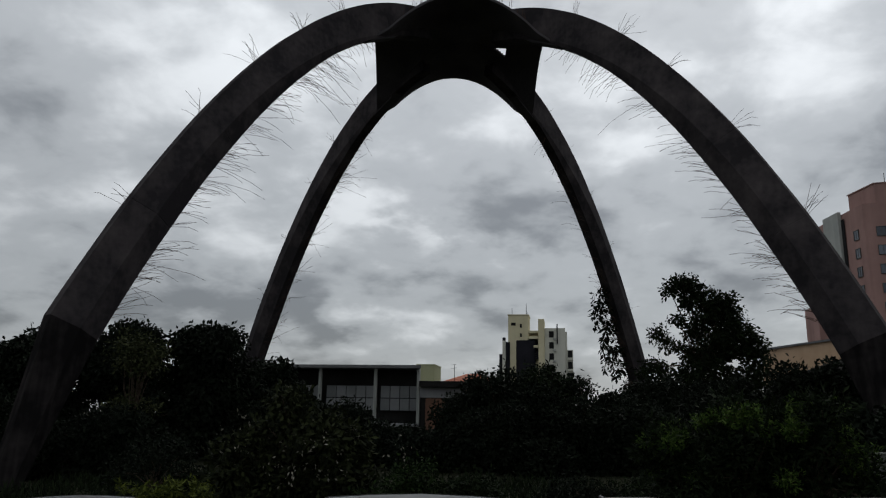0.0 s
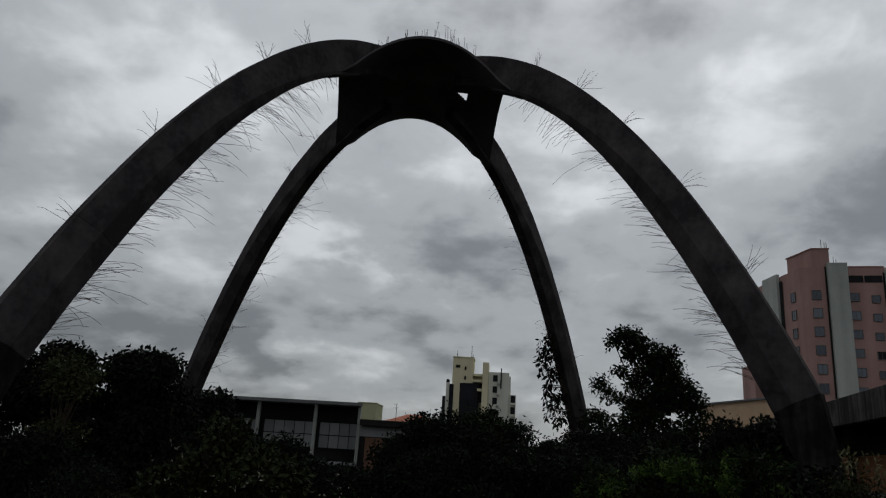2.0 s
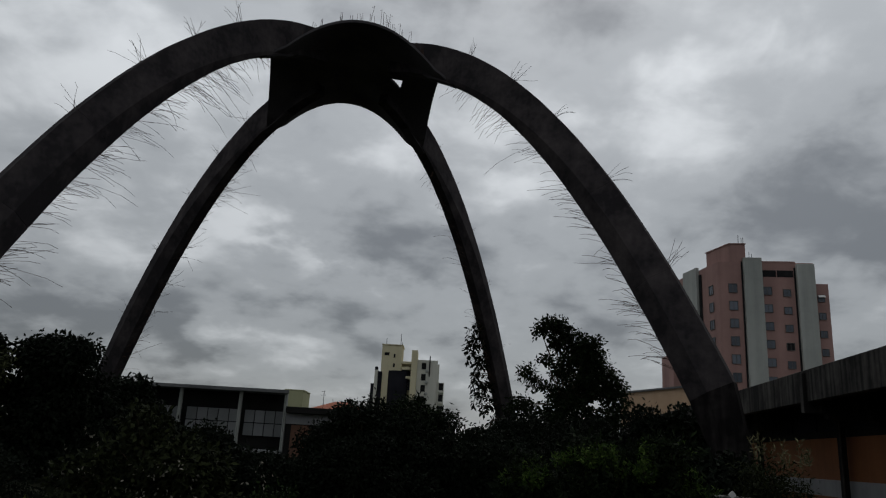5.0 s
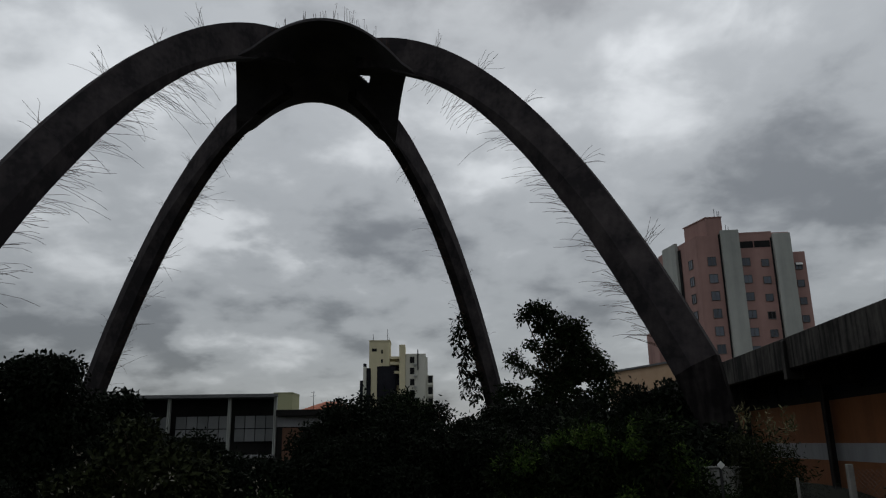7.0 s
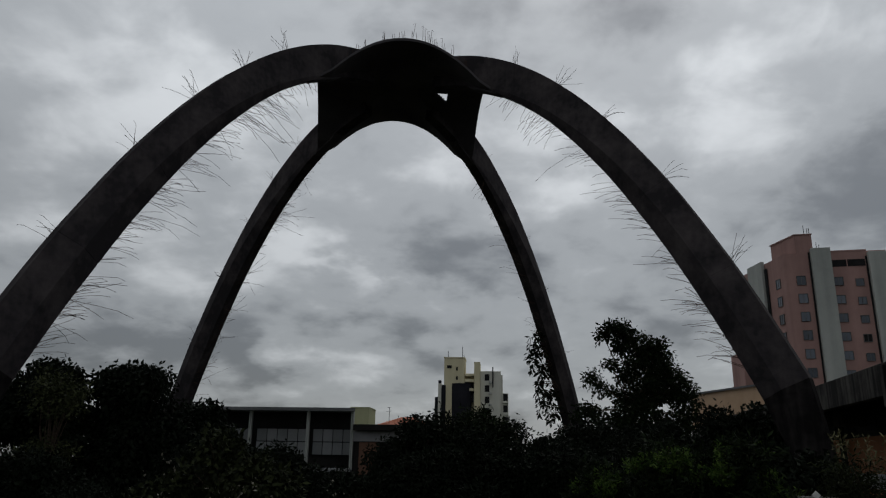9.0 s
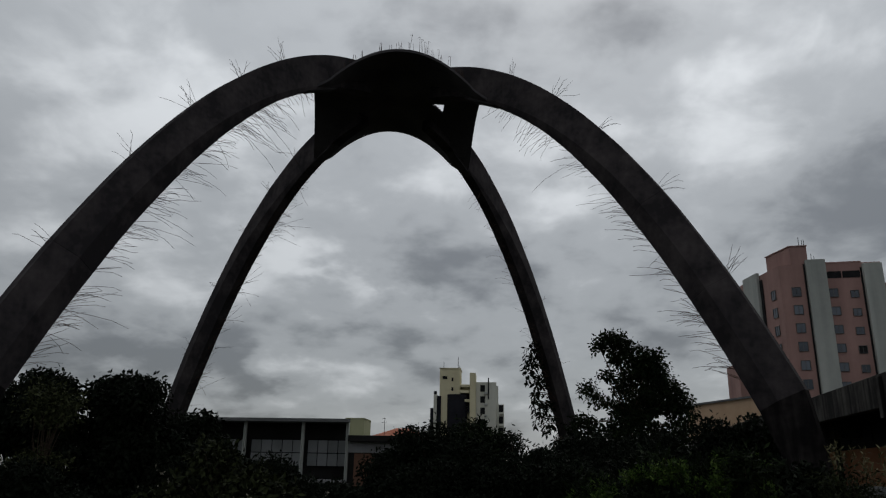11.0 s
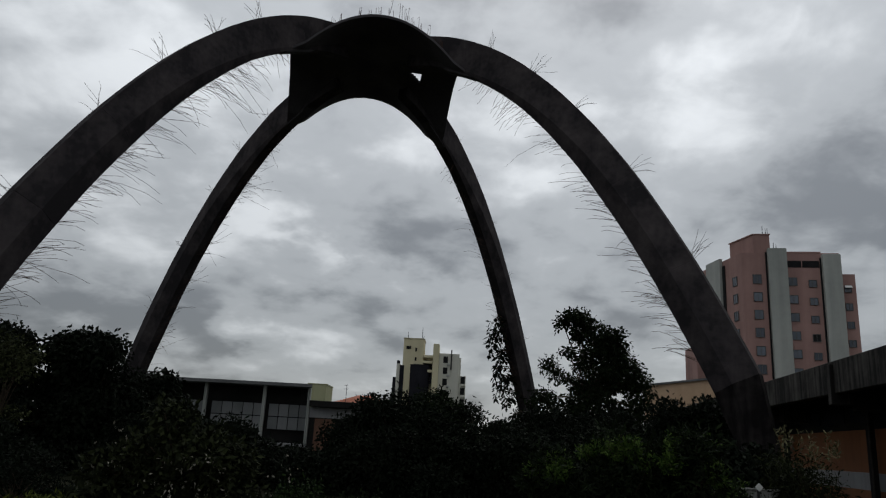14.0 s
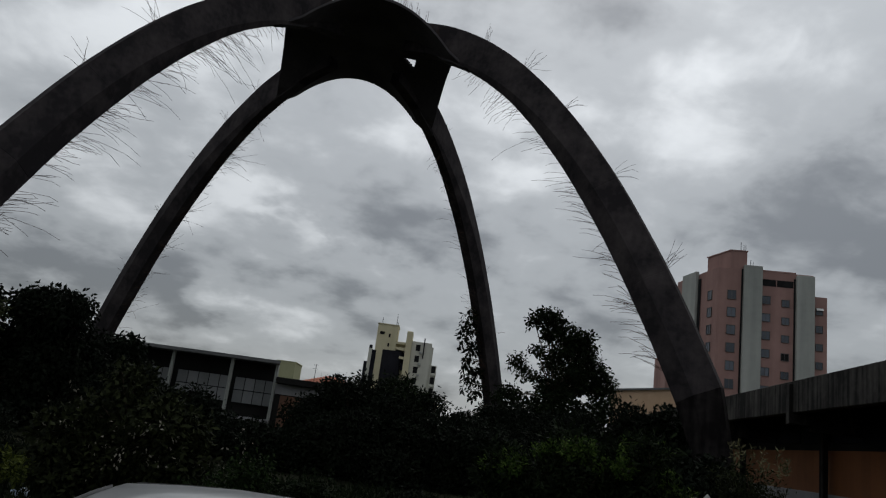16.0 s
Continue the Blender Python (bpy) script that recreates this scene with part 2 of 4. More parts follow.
RUBBER = surface("black_rubber", (0.012, 0.012, 0.012), (0.025, 0.025, 0.025), 6, 0.8, 0.2)
TRIM = surface("black_plastic_trim", (0.010, 0.010, 0.011), (0.02, 0.02, 0.021), 6, 0.5, 0.1)
SEAT = surface("grey_seat_cloth", (0.03, 0.03, 0.032), (0.07, 0.07, 0.072), 8, 0.95, 0.3)
LAMP_RED = surface("red_lamp_lens", (0.22, 0.01, 0.01), (0.32, 0.02, 0.02), 5, 0.15, 0.0)
LAMP_CLEAR = surface("clear_lamp_lens", (0.45, 0.46, 0.48), (0.62, 0.63, 0.65), 5, 0.1, 0.0)
CARGLASS = clear("tinted_car_glass", (0.05, 0.075, 0.072), ior=1.36)
PRIVACY = clear("dark_car_glass", (0.02, 0.02, 0.022))
STICKER = surface("pale_sticker", (0.22, 0.25, 0.24), (0.32, 0.35, 0.34), 9, 0.6, 0.0)
BAG = surface("pale_blue_plastic", (0.25, 0.34, 0.5), (0.55, 0.62, 0.72), 7, 0.35, 0.3)
LEAF_YELLOW = foliage("yellow_green_leaves", (0.020, 0.030, 0.006), (0.10, 0.118, 0.022))
PLUME = foliage("dry_plumes", (0.06, 0.058, 0.028), (0.20, 0.185, 0.10))
# mottled concrete for the arch feet, with the shade among the shrubs in its colour
FOOT_SHADE = surface("shade_darkened_concrete", (0.009, 0.0084, 0.0086), (0.034, 0.0295, 0.0290), 0.9, 0.95, 0.5, grain=5, streaks=0.35, span=(0.44, 0.66), gloss=0.02)
PALE_TIPS = foliage("pale_flower_tips", (0.14, 0.13, 0.10), (0.32, 0.30, 0.25))


# ---- building blocks ----
def thing(name, label, category, at=(0, 0, 0), turn=0.0, group="", kind=""):
    ob = new(name)
    ob.matrix_basis = pose(*at, 0, 0, turn)
    return tagged(ob, label, category, group, kind)


def part(name, bm, mat, parent, label=""):
    me = bpy.data.meshes.new(name)
    bm.normal_update()
    bm.to_mesh(me)
    bm.free()
    return meshed(name, me, mat, parent, label)


def meshed(name, me, mat, parent=None, label="", kind=""):
    if mat is not None and not me.materials:
        me.materials.append(mat)
    ob = new(name, me)
    ob.parent = parent
    return tagged(ob, label, kind=kind)


def raw(name, verts, faces, mat, parent=None, label="", kind=""):
    me = bpy.data.meshes.new(name)
    me.from_pydata([tuple(v) for v in verts], [], faces)
    me.update()
    return meshed(name, me, mat, parent, label, kind)


def box(bm, lo, hi, bevel=0.0):
    """An axis-aligned box, its edges bevelled."""
    r = bmesh.ops.create_cube(bm, size=1.0)
    for v in r["verts"]:
        v.co = Vector([lo[i] + (v.co[i] + 0.5) * (hi[i] - lo[i]) for i in range(3)])
    if bevel:
        edges = list({e for v in r["verts"] for e in v.link_edges})
        bmesh.ops.bevel(bm, geom=edges, offset=bevel, segments=1, affect="EDGES", profile=0.5)
    return bm


def block(lo, hi, bevel=0.0):
    return box(bmesh.new(), lo, hi, bevel)


def tube(verts, faces, points, radii, sides=5):
    """Adds a tapered round bar through the points to the lists."""
    start = len(verts)
    for i, p in enumerate(points):
        a = points[max(i - 1, 0)]
        b = points[min(i + 1, len(points) - 1)]
        d = (Vector(b) - Vector(a)).normalized()
        u = d.cross(Vector((0, 0, 1)) if abs(d.z) < 0.9 else Vector((1, 0, 0))).normalized()
        v = d.cross(u)
        for k in range(sides):
            w = 2 * math.pi * k / sides
            verts.append(Vector(p) + (u * math.cos(w) + v * math.sin(w)) * radii[i])
    for i in range(len(points) - 1):
        for k in range(sides):
            a, b = start + i * sides + k, start + i * sides + (k + 1) % sides
            faces.append((a, b, b + sides, a + sides))
    faces.append(tuple(start + k for k in range(sides))[::-1])
    faces.append(tuple(start + (len(points) - 1) * sides + k for k in range(sides)))


def prism(outline, z0, z1):
    """A solid from a plan outline (counter-clockwise) and two heights."""
    bm = bmesh.new()
    low = [bm.verts.new((x, y, z0)) for x, y in outline]
    top = [bm.verts.new((x, y, z1)) for x, y in outline]
    k = len(outline)
    for i in range(k):
        j = (i + 1) % k
        bm.faces.new((low[i], low[j], top[j], top[i]))
    bm.faces.new(low[::-1]), bm.faces.new(top)
    return bm


# ---- ground ----
def ease(a, b, x):
    t = min(max((x - a) / (b - a), 0.0), 1.0)
    return t * t * (3 - 2 * t)


def ground_z(x, y):
    """Car park at the camera, a shallow dip, then the planted bank rising to the monument."""
    return -0.42 * ease(3.5, 8.0, y) + 0.72 * ease(13.0, 30.0, y)


def build_ground():
    def steps(near, far, d, grow):
        out, v = [0.0], d
        while out[-1] < far:
            out.append(out[-1] + v)
            if out[-1] > near:
                v *= grow
        return out
    side = steps(30, 3000, 1.0, 1.5)
    xs = [-v for v in side[:0:-1]] + side
    ys = xs
    verts, faces = [], []
    for y in ys:
        for x in xs:
            wob = noise.noise(Vector((x * 0.3, y * 0.3, 0))) * 0.12 if 10 < y < 60 and abs(x) < 60 else 0.0
            verts.append((x, y, ground_z(x, y) + wob))
    w = len(xs)
    for j in range(len(ys) - 1):
        for i in range(w - 1):
            a = j * w + i
            faces.append((a, a + 1, a + w + 1, a + w))
    g = raw("ground", verts, faces, SOIL)
    tagged(g, "dark rough grass and bare soil bank under shrubs", "ground", kind="structure")
    verts, faces = [], []
    for j in range(0, 26):
        y = -16 + j
        for x in (-30.0, -10.0, 10.0, 30.0):
            verts.append((x, y, ground_z(x, y) + 0.012))
    for j in range(25):
        for i in range(3):
            a = j * 4 + i
            faces.append((a, a + 1, a + 5, a + 4))
    p = raw("pavement", verts, faces, ASPHALT)
    tagged(p, "worn dark asphalt of the car park", "pavement", kind="structure")


build_ground()

# ---- the monument: two crossing arches that carry a vaulted shell ----
CENTRE, PLAN_TURN, SPREAD = (-4.778, 32.589), 0.1953, 0.7969
UNIT, RISE, FALL, POWER = 33.0, 0.5457, 2.3753, 2.2809
DEPTH, DEPTH_GROW, BREADTH, SHELL = 1.45, 0.003, 0.549, 4.11


def arch_z(s):
    return EYE + UNIT * (RISE - FALL * (abs(s) / UNIT) ** POWER)


def arch_frame(s):
    """Height and the outward normal (outwards, up) of the centre line, s metres out from the crown."""
    dz = -FALL * POWER * (max(s, 0.01) / UNIT) ** (POWER - 1)
    k = math.hypot(1, dz)
    return arch_z(s), (-dz / k, 1 / k)


ARMS = {"near_left": (-1, -1), "near_right": (1, -1), "far_left": (-1, 1), "far_right": (1, 1)}


def arm_dir(sx, sy):
    return Vector((sx * math.sin(SPREAD), sy * math.cos(SPREAD), 0))


monument = thing("concrete_arch_monument", "unfinished dark concrete monument of crossed arches with bare rusty rebar", "monument",
                 (*CENTRE, 0), math.degrees(PLAN_TURN))
KNEE = 16.3
# pour joints, metres out from the crown
JOINTS = [2.3, 3.4, 4.95, 6.8, 8.65, 10.5, 12.45, 14.45, KNEE]

# where bars stand out of the back of the near right arm
BUNCHES = [6.2, 8.2, 10.1, 12.3, 14.37]


def beam_ring(s, d, shrink=0.0):
    """Six-sided section: the flanks swell to a ridge and then taper in towards the underside."""
    z, (no, nu) = arch_frame(s)
    side = Vector((d.y, -d.x, 0))
    hh, bb = (DEPTH + DEPTH_GROW * s) / 2 - shrink, BREADTH / 2 - shrink
    ridge = -0.85 + 0.75 * ease(5.0, 14.0, s)
    out = []
    for o, w in ((-1, -bb), (-1, bb), (ridge, bb + 0.26 * ease(4.5, 12, s)), (1, bb), (1, -bb), (ridge, -bb - 0.26 * ease(4.5, 12, s))):
        out.append(d * (s + no * o * hh) + side * w + Vector((0, 0, z + nu * o * hh)))
    return out


def build_arms():
    for name, (sx, sy) in ARMS.items():
        d = arm_dir(sx, sy)
        for s0, s1 in zip(JOINTS[:-1], JOINTS[1:]):
            n = 6
            rings = [beam_ring(s0, d, 0.004)]
            ss = [s0 + 0.008 + (s1 - s0 - 0.016) * i / n for i in range(n + 1)]
            rings += [beam_ring(s, d, 0.012 * noise.noise(Vector((s, sx * 3, sy * 7)))) for s in ss]
            rings.append(beam_ring(s1, d, 0.004))
            verts = [v for r in rings for v in r]
            faces = []
            for i in range(len(rings) - 1):
                for k in range(6):
                    a, b = i * 6 + k, i * 6 + (k + 1) % 6
                    faces.append((a, b, b + 6, a + 6))
            faces += [tuple(range(5, -1, -1)), tuple(len(verts) - 6 + k for k in range(6))]
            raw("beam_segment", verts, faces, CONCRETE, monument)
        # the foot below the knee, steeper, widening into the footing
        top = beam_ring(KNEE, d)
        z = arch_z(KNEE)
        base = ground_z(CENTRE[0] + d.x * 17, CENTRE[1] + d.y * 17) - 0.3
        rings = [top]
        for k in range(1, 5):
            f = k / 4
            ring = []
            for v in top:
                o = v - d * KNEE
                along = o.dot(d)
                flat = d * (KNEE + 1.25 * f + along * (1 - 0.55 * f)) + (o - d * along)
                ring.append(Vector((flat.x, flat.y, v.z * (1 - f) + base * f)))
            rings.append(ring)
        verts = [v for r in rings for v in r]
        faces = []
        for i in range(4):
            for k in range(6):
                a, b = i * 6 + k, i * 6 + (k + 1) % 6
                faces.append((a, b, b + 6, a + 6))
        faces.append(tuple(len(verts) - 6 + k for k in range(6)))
        # darker than the beams: the colour carries the shade at the base
        raw("foot", verts, faces, FOOT_SHADE, monument, "foot of the arch, its concrete coloured darker for shade")


EDGE_TOP, EDGE_FALL, EDGE_POWER, SKIN = 19.92, 2.98, 2.046, 0.13


def shell_z(u, v):
    m = min(abs(u), abs(v))
    return max(EDGE_TOP - EDGE_FALL * (m / SHELL) ** EDGE_POWER, arch_z(m * math.sqrt(2)) - 0.92)


def build_shell():
    """Thin groined shell hung between the arms, with one gap broken through."""
    n = 66
    us = [-SHELL + 2 * SHELL * i / n for i in range(n + 1)]
    step = 2 * SHELL / n
    gap = set()
    for i in range(n):
        for j in range(n):
            u, v = us[i] + step / 2, us[j] + step / 2
            if 1.74 < u < 2.32 and 0.46 < v < 0.62 + 0.95 * (u - 1.74):
                gap.add((i, j))
    verts, faces, idx = [], [], {}
    kx, ky = math.sin(SPREAD) * math.sqrt(2), math.cos(SPREAD) * math.sqrt(2)
    for k in (0, 1):
        for i, u in enumerate(us):
            for j, v in enumerate(us):
                idx[k, i, j] = len(verts)
                edge = 0.62 + 0.95 * (u - 1.74)
                if 1.7 < u < 2.4 and abs(v - edge) < step * 0.7:
                    v = edge  # a clean broken edge
                verts.append((u * kx, v * ky, shell_z(u, v) + SKIN * k))
    for i in range(n):
        for j in range(n):
            if (i, j) in gap:
                continue
            a, b, c, d = (i, j), (i + 1, j), (i + 1, j + 1), (i, j + 1)
            faces.append(tuple(idx[(1, *q)] for q in (a, b, c, d)))
            faces.append(tuple(idx[(0, *q)] for q in (d, c, b, a)))
            for p, q, o in ((a, b, (i, j - 1)), (b, c, (i + 1, j)), (c, d, (i, j + 1)), (d, a, (i - 1, j))):
                if o in gap or not (0 <= o[0] < n and 0 <= o[1] < n):
                    faces.append((idx[(0, *p)], idx[(0, *q)], idx[(1, *q)], idx[(1, *p)]))
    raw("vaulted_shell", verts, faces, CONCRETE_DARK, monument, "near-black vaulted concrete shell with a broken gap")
    # ribs that carry the corners of the shell on the arms
    for sx, sy in ARMS.values():
        d = arm_dir(sx, sy)
        side = Vector((d.y, -d.x, 0)) * (BREADTH / 2 - 0.03)
        verts, faces = [], []
        m = 12
        for i in range(m + 1):
            s = 3.4 + (SHELL * math.sqrt(2) - 0.03 - 3.4) * i / m
            lo, hi = shell_z(s / math.sqrt(2), s / math.sqrt(2)) + 0.02, arch_z(s) + 0.2
            lo = min(lo, hi - 0.05)
            for w in (-1, 1):
                for z in (lo, hi):
                    verts.append(d * s + side * w + Vector((0, 0, z)))
        for i in range(m):
            q = i * 4
            for a, b in ((0, 1), (1, 3), (3, 2), (2, 0)):
                faces.append((q + a, q + b, q + b + 4, q + a + 4))
        faces += [(0, 2, 3, 1), (m * 4, m * 4 + 1, m * 4 + 3, m * 4 + 2)]
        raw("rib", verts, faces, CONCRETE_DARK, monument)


def build_rebar():
    rng = random.Random(4)
    for name, (sx, sy) in ARMS.items():
        d = arm_dir(sx, sy)
        side = Vector((d.y, -d.x, 0))
        verts, faces = [], []

        def bar(s, sign, length, swing, lean, wide):
            z, (no, nu) = arch_frame(s)
            hh = (DEPTH + DEPTH_GROW * s) / 2
            p = d * (s + no * hh * sign * 0.96) + side * wide + Vector((0, 0, z + nu * hh * sign * 0.96))
            a = math.atan2(nu * sign, no * sign) + swing
            q = d * math.cos(a) + Vector((0, 0, math.sin(a))) + side * lean
            sag = Vector((0, 0, -0.10 * length * rng.random()))
            kink = Vector((rng.uniform(-1, 1), rng.uniform(-1, 1), rng.uniform(-1, 1))) * 0.05 * length
            pts = [p, p + q * length * 0.4 + kink * 0.5, p + q * length * 0.75 + kink + sag * 0.4, p + q * length + sag * 1.6 + kink * rng.uniform(-1, 2)]
            tube(verts, faces, pts, (0.008, 0.007, 0.007, 0.006), 3)

        s = 5.9
        while s < 15.7:
            cluster = noise.noise(Vector((s * 1.3, sx * 5.0, sy * 9.0)))
            for _ in range(rng.choice((2, 3, 3, 4)) if (sx < 0 and s > 7.6) or s > 12.2 else rng.choice((1, 1, 2))):
                length = rng.uniform(0.35, 1.12) * (1.15 + 0.7 * cluster) * (1.2 if sx < 0 else 1.0) * (0.95 if sy > 0 else 1.0) * (0.5 + 0.5 * ease(6.2, 8.4, s)) * (1.5 if rng.random() < 0.22 else 0.9)
                bar(s + rng.uniform(-0.04, 0.04), -1, length, rng.gauss((-0.52 * ease(4, 6, s) - 0.26 * ease(7.5, 10.5, s)) * (0.35 if sx > 0 and s < 9.2 else 1.0), 0.5 if rng.random() < 0.2 else 0.2), rng.gauss(0, 0.2), rng.choice((-0.15, -0.05, 0.06, 0.16)))
            s += rng.uniform(0.06, 0.16) * (0.8 if cluster > 0.0 else 2.4)
        if sy < 0:
            for _ in range(20):
                s = rng.uniform(14.6, 16.1)
                bar(s, -1, rng.uniform(0.5, 1.3), rng.gauss(-0.85, 0.2), rng.gauss(0, 0.15), rng.uniform(-0.15, 0.15))
        for s in (BUNCHES if (sx, sy) == (1, -1) else JOINTS[3:-1]):
            for _ in range(rng.randint(5, 8)):
                bar(s + rng.uniform(-0.1, 0.1), 1, rng.uniform(0.45, 1.05), rng.gauss(0.1, 0.4), rng.gauss(0, 0.2), rng.uniform(-0.16, 0.16))
        raw("rebar", verts, faces, RUST, monument, "thin rusty reinforcing bars bristling from the concrete", "stuff")
    # starter bars along the shell's edges
    verts, faces = [], []
    for k in range(4):
        for i in range(46):
            u = rng.uniform(-2.7, 2.7)
            tall = rng.uniform(0.2, 0.45) * (2.0 if rng.random() < 0.15 else 1.0)
            x, y = [(u, -SHELL + 0.06), (SHELL - 0.06, u), (u, SHELL - 0.06), (-SHELL + 0.06, u)][k]
            z = shell_z(x, y) + SKIN - 0.03
            p = Vector((x, y, z))
            e = Vector((rng.gauss(0, 0.08), rng.gauss(0, 0.08), 1)) * tall
            pts = [p, p + e * 0.6, p + e]
            if tall > 0.5:
                pts.append(p + e * 0.9 + Vector((rng.choice((-0.09, 0.09)), 0, 0)))
            tube(verts, faces, pts, [0.009] * len(pts), 3)
    raw("rebar", verts, faces, RUST, monument, "short starter bars along the shell edges", "stuff")


build_arms()
build_shell()
build_rebar()


# ---- buildings ----
WINDOW_MESHES = {}


def window(parent, x, y, z, w, h, glass=None, rim=None, deep=0.12):
    """A framed window on a wall that faces -y: its middle at x, its sill at z."""
    key = (round(w, 2), round(h, 2), deep, (glass or WINGLASS).name)
    if key not in WINDOW_MESHES:
        f = 0.07
        bm = bmesh.new()
        box(bm, (-w / 2, -deep, 0), (-w / 2 + f, 0.05, h))
        box(bm, (w / 2 - f, -deep, 0), (w / 2, 0.05, h))
        box(bm, (-w / 2 + f, -deep, h - f), (w / 2 - f, 0.05, h))
        box(bm, (-w / 2 + f, -deep, 0), (w / 2 - f, 0.05, f))
        box(bm, (-f / 2, -deep + 0.03, f), (f / 2, 0.03, h - f))
        me = bpy.data.meshes.new("window")
        bm.to_mesh(me), bm.free()
        bm = block((-w / 2 + f, -deep * 0.45, f), (w / 2 - f, 0.02, h - f))
        pn = bpy.data.meshes.new("pane")
        bm.to_mesh(pn), bm.free()
        WINDOW_MESHES[key] = me, pn
    me, pn = WINDOW_MESHES[key]
    ob = meshed("window", me, rim or WIRE, parent)
    ob.matrix_basis = pose(x, y, z)
    meshed("pane", pn, glass or WINGLASS, ob)
    return ob


def pink_tower():
    t = thing("apartment_tower", "pink rendered apartment tower with pale grey vertical bands", "building", (43.46, 111.87, 0), -9.23)
    side = Vector((-0.309, 0.951))
    part("wall", prism([(0, 0), (14.1, 0), (14.1, 13), (side.x * 13, 13)], 0, 33.4), PINK, t)
    part("side_wing", prism([(14.1, 0.35), (16.2, 0.35), (16.2, 12), (14.1, 12)], 0, 30.2), PINK, t)
    part("roof_box", prism([(1.9, 0.25), (4.3, 0.25), (4.3, 6), (-0.5, 6)], 33.4, 36.4), PINK, t)
    part("roof_cap", prism([(1.8, 0.15), (4.4, 0.15), (4.4, 6.1), (-0.7, 6.1)], 36.4, 36.55), PINK, t)
    part("rear_wing", prism([tuple(side * 11.0 - Vector((2.2, 0))), (0, 12), (4, 20), tuple(side * 18 - Vector((1.0, 0)))], 0, 20.2), PINK, t)
    for x0, x1, top in ((3.72, 6.45, 34.0), (11.5, 14.1, 33.1)):
        part("pilaster", block((x0, -0.75, 0), (x1, 0.1, top), 0.05), PALE, t, "pale grey vertical band")
        # a thin dark strip on the wall face paints the shade beside the band
        part("shadow_gap", block((x0 - 0.27, -0.06, 0), (x0 - 0.004, 0.1, top - 0.5)), GAP, t, "near-black strip painted as shade beside the band")
    a, b = side * 6.0, side * 10.6
    out = Vector((-side.y, side.x)) * 0.5
    part("pilaster", prism([tuple(a), tuple(b), tuple(b + out), tuple(a + out)][::-1], 0, 33.8), PALE, t, "pale grey vertical band")
    a, b = side * 5.2, side * 5.96
    # the same painted shade on the side wall
    part("shadow_gap", prism([tuple(a), tuple(b), tuple(b + out * 0.2), tuple(a + out * 0.2)][::-1], 0, 32.5), GAP, t, "near-black strip painted as shade beside the band")
    part("parapet", block((6.45, -0.05, 33.4), (11.5, 0.3, 33.62)), PINK, t)
    for x0, x1 in ((6.5, 8.6), (8.75, 11.15)):
        part("roof_vent", block((x0, -0.05, 31.1), (x1, 0.1, 32.15)), GAP, t, "dark ventilation slot under the roof")
    for row in range(11):
        z = 28.45 - 2.77 * row
        if z < 0.5:
            break
        window(t, 2.1, -0.01, z, 1.3, 1.45)
        window(t, 7.2, -0.01, z - 0.25, 1.3, 1.3)
        window(t, 10.05, -0.01, z - 0.45, 1.15, 1.15, GAP if row == 3 else None)
        window(t, 15.05, 0.34, z - 1.1, 1.05, 1.1)
        if row == 0:
            sash = block((-0.5, -0.03, -0.5), (0.5, 0.03, 0.0), 0.01)
            bmesh.ops.rotate(sash, verts=sash.verts, cent=(0, 0, 0), matrix=Matrix.Rotation(radians(-38), 3, "X"))
            bmesh.ops.translate(sash, verts=sash.verts, vec=(15.1, 0.2, z - 0.05))
            part("open_sash", sash, WHITE, t, "white top-hung window sash standing open")
        w = window(t, 0, 0, z, 1.25, 1.5)
        p = side * 2.25
        w.matrix_basis = pose(p.x, p.y, z, 0, 0, math.degrees(math.atan2(-side.y, -side.x)))
    for x, y, z, h in ((3.4, 0.6, 36.5, 1.5), (3.9, 0.8, 36.5, 1.1), (4.2, 0.9, 36.5, 1.2), (4.9, 0.5, 33.9, 1.3), (5.3, 0.6, 33.9, 1.0), (6.2, 1.0, 33.4, 0.9)):
        verts, faces = [], []
        tube(verts, faces, [(x, y, z), (x, y, z + h)], (0.05, 0.04), 4)
        raw("antenna_mast", verts, faces, GAP, t)


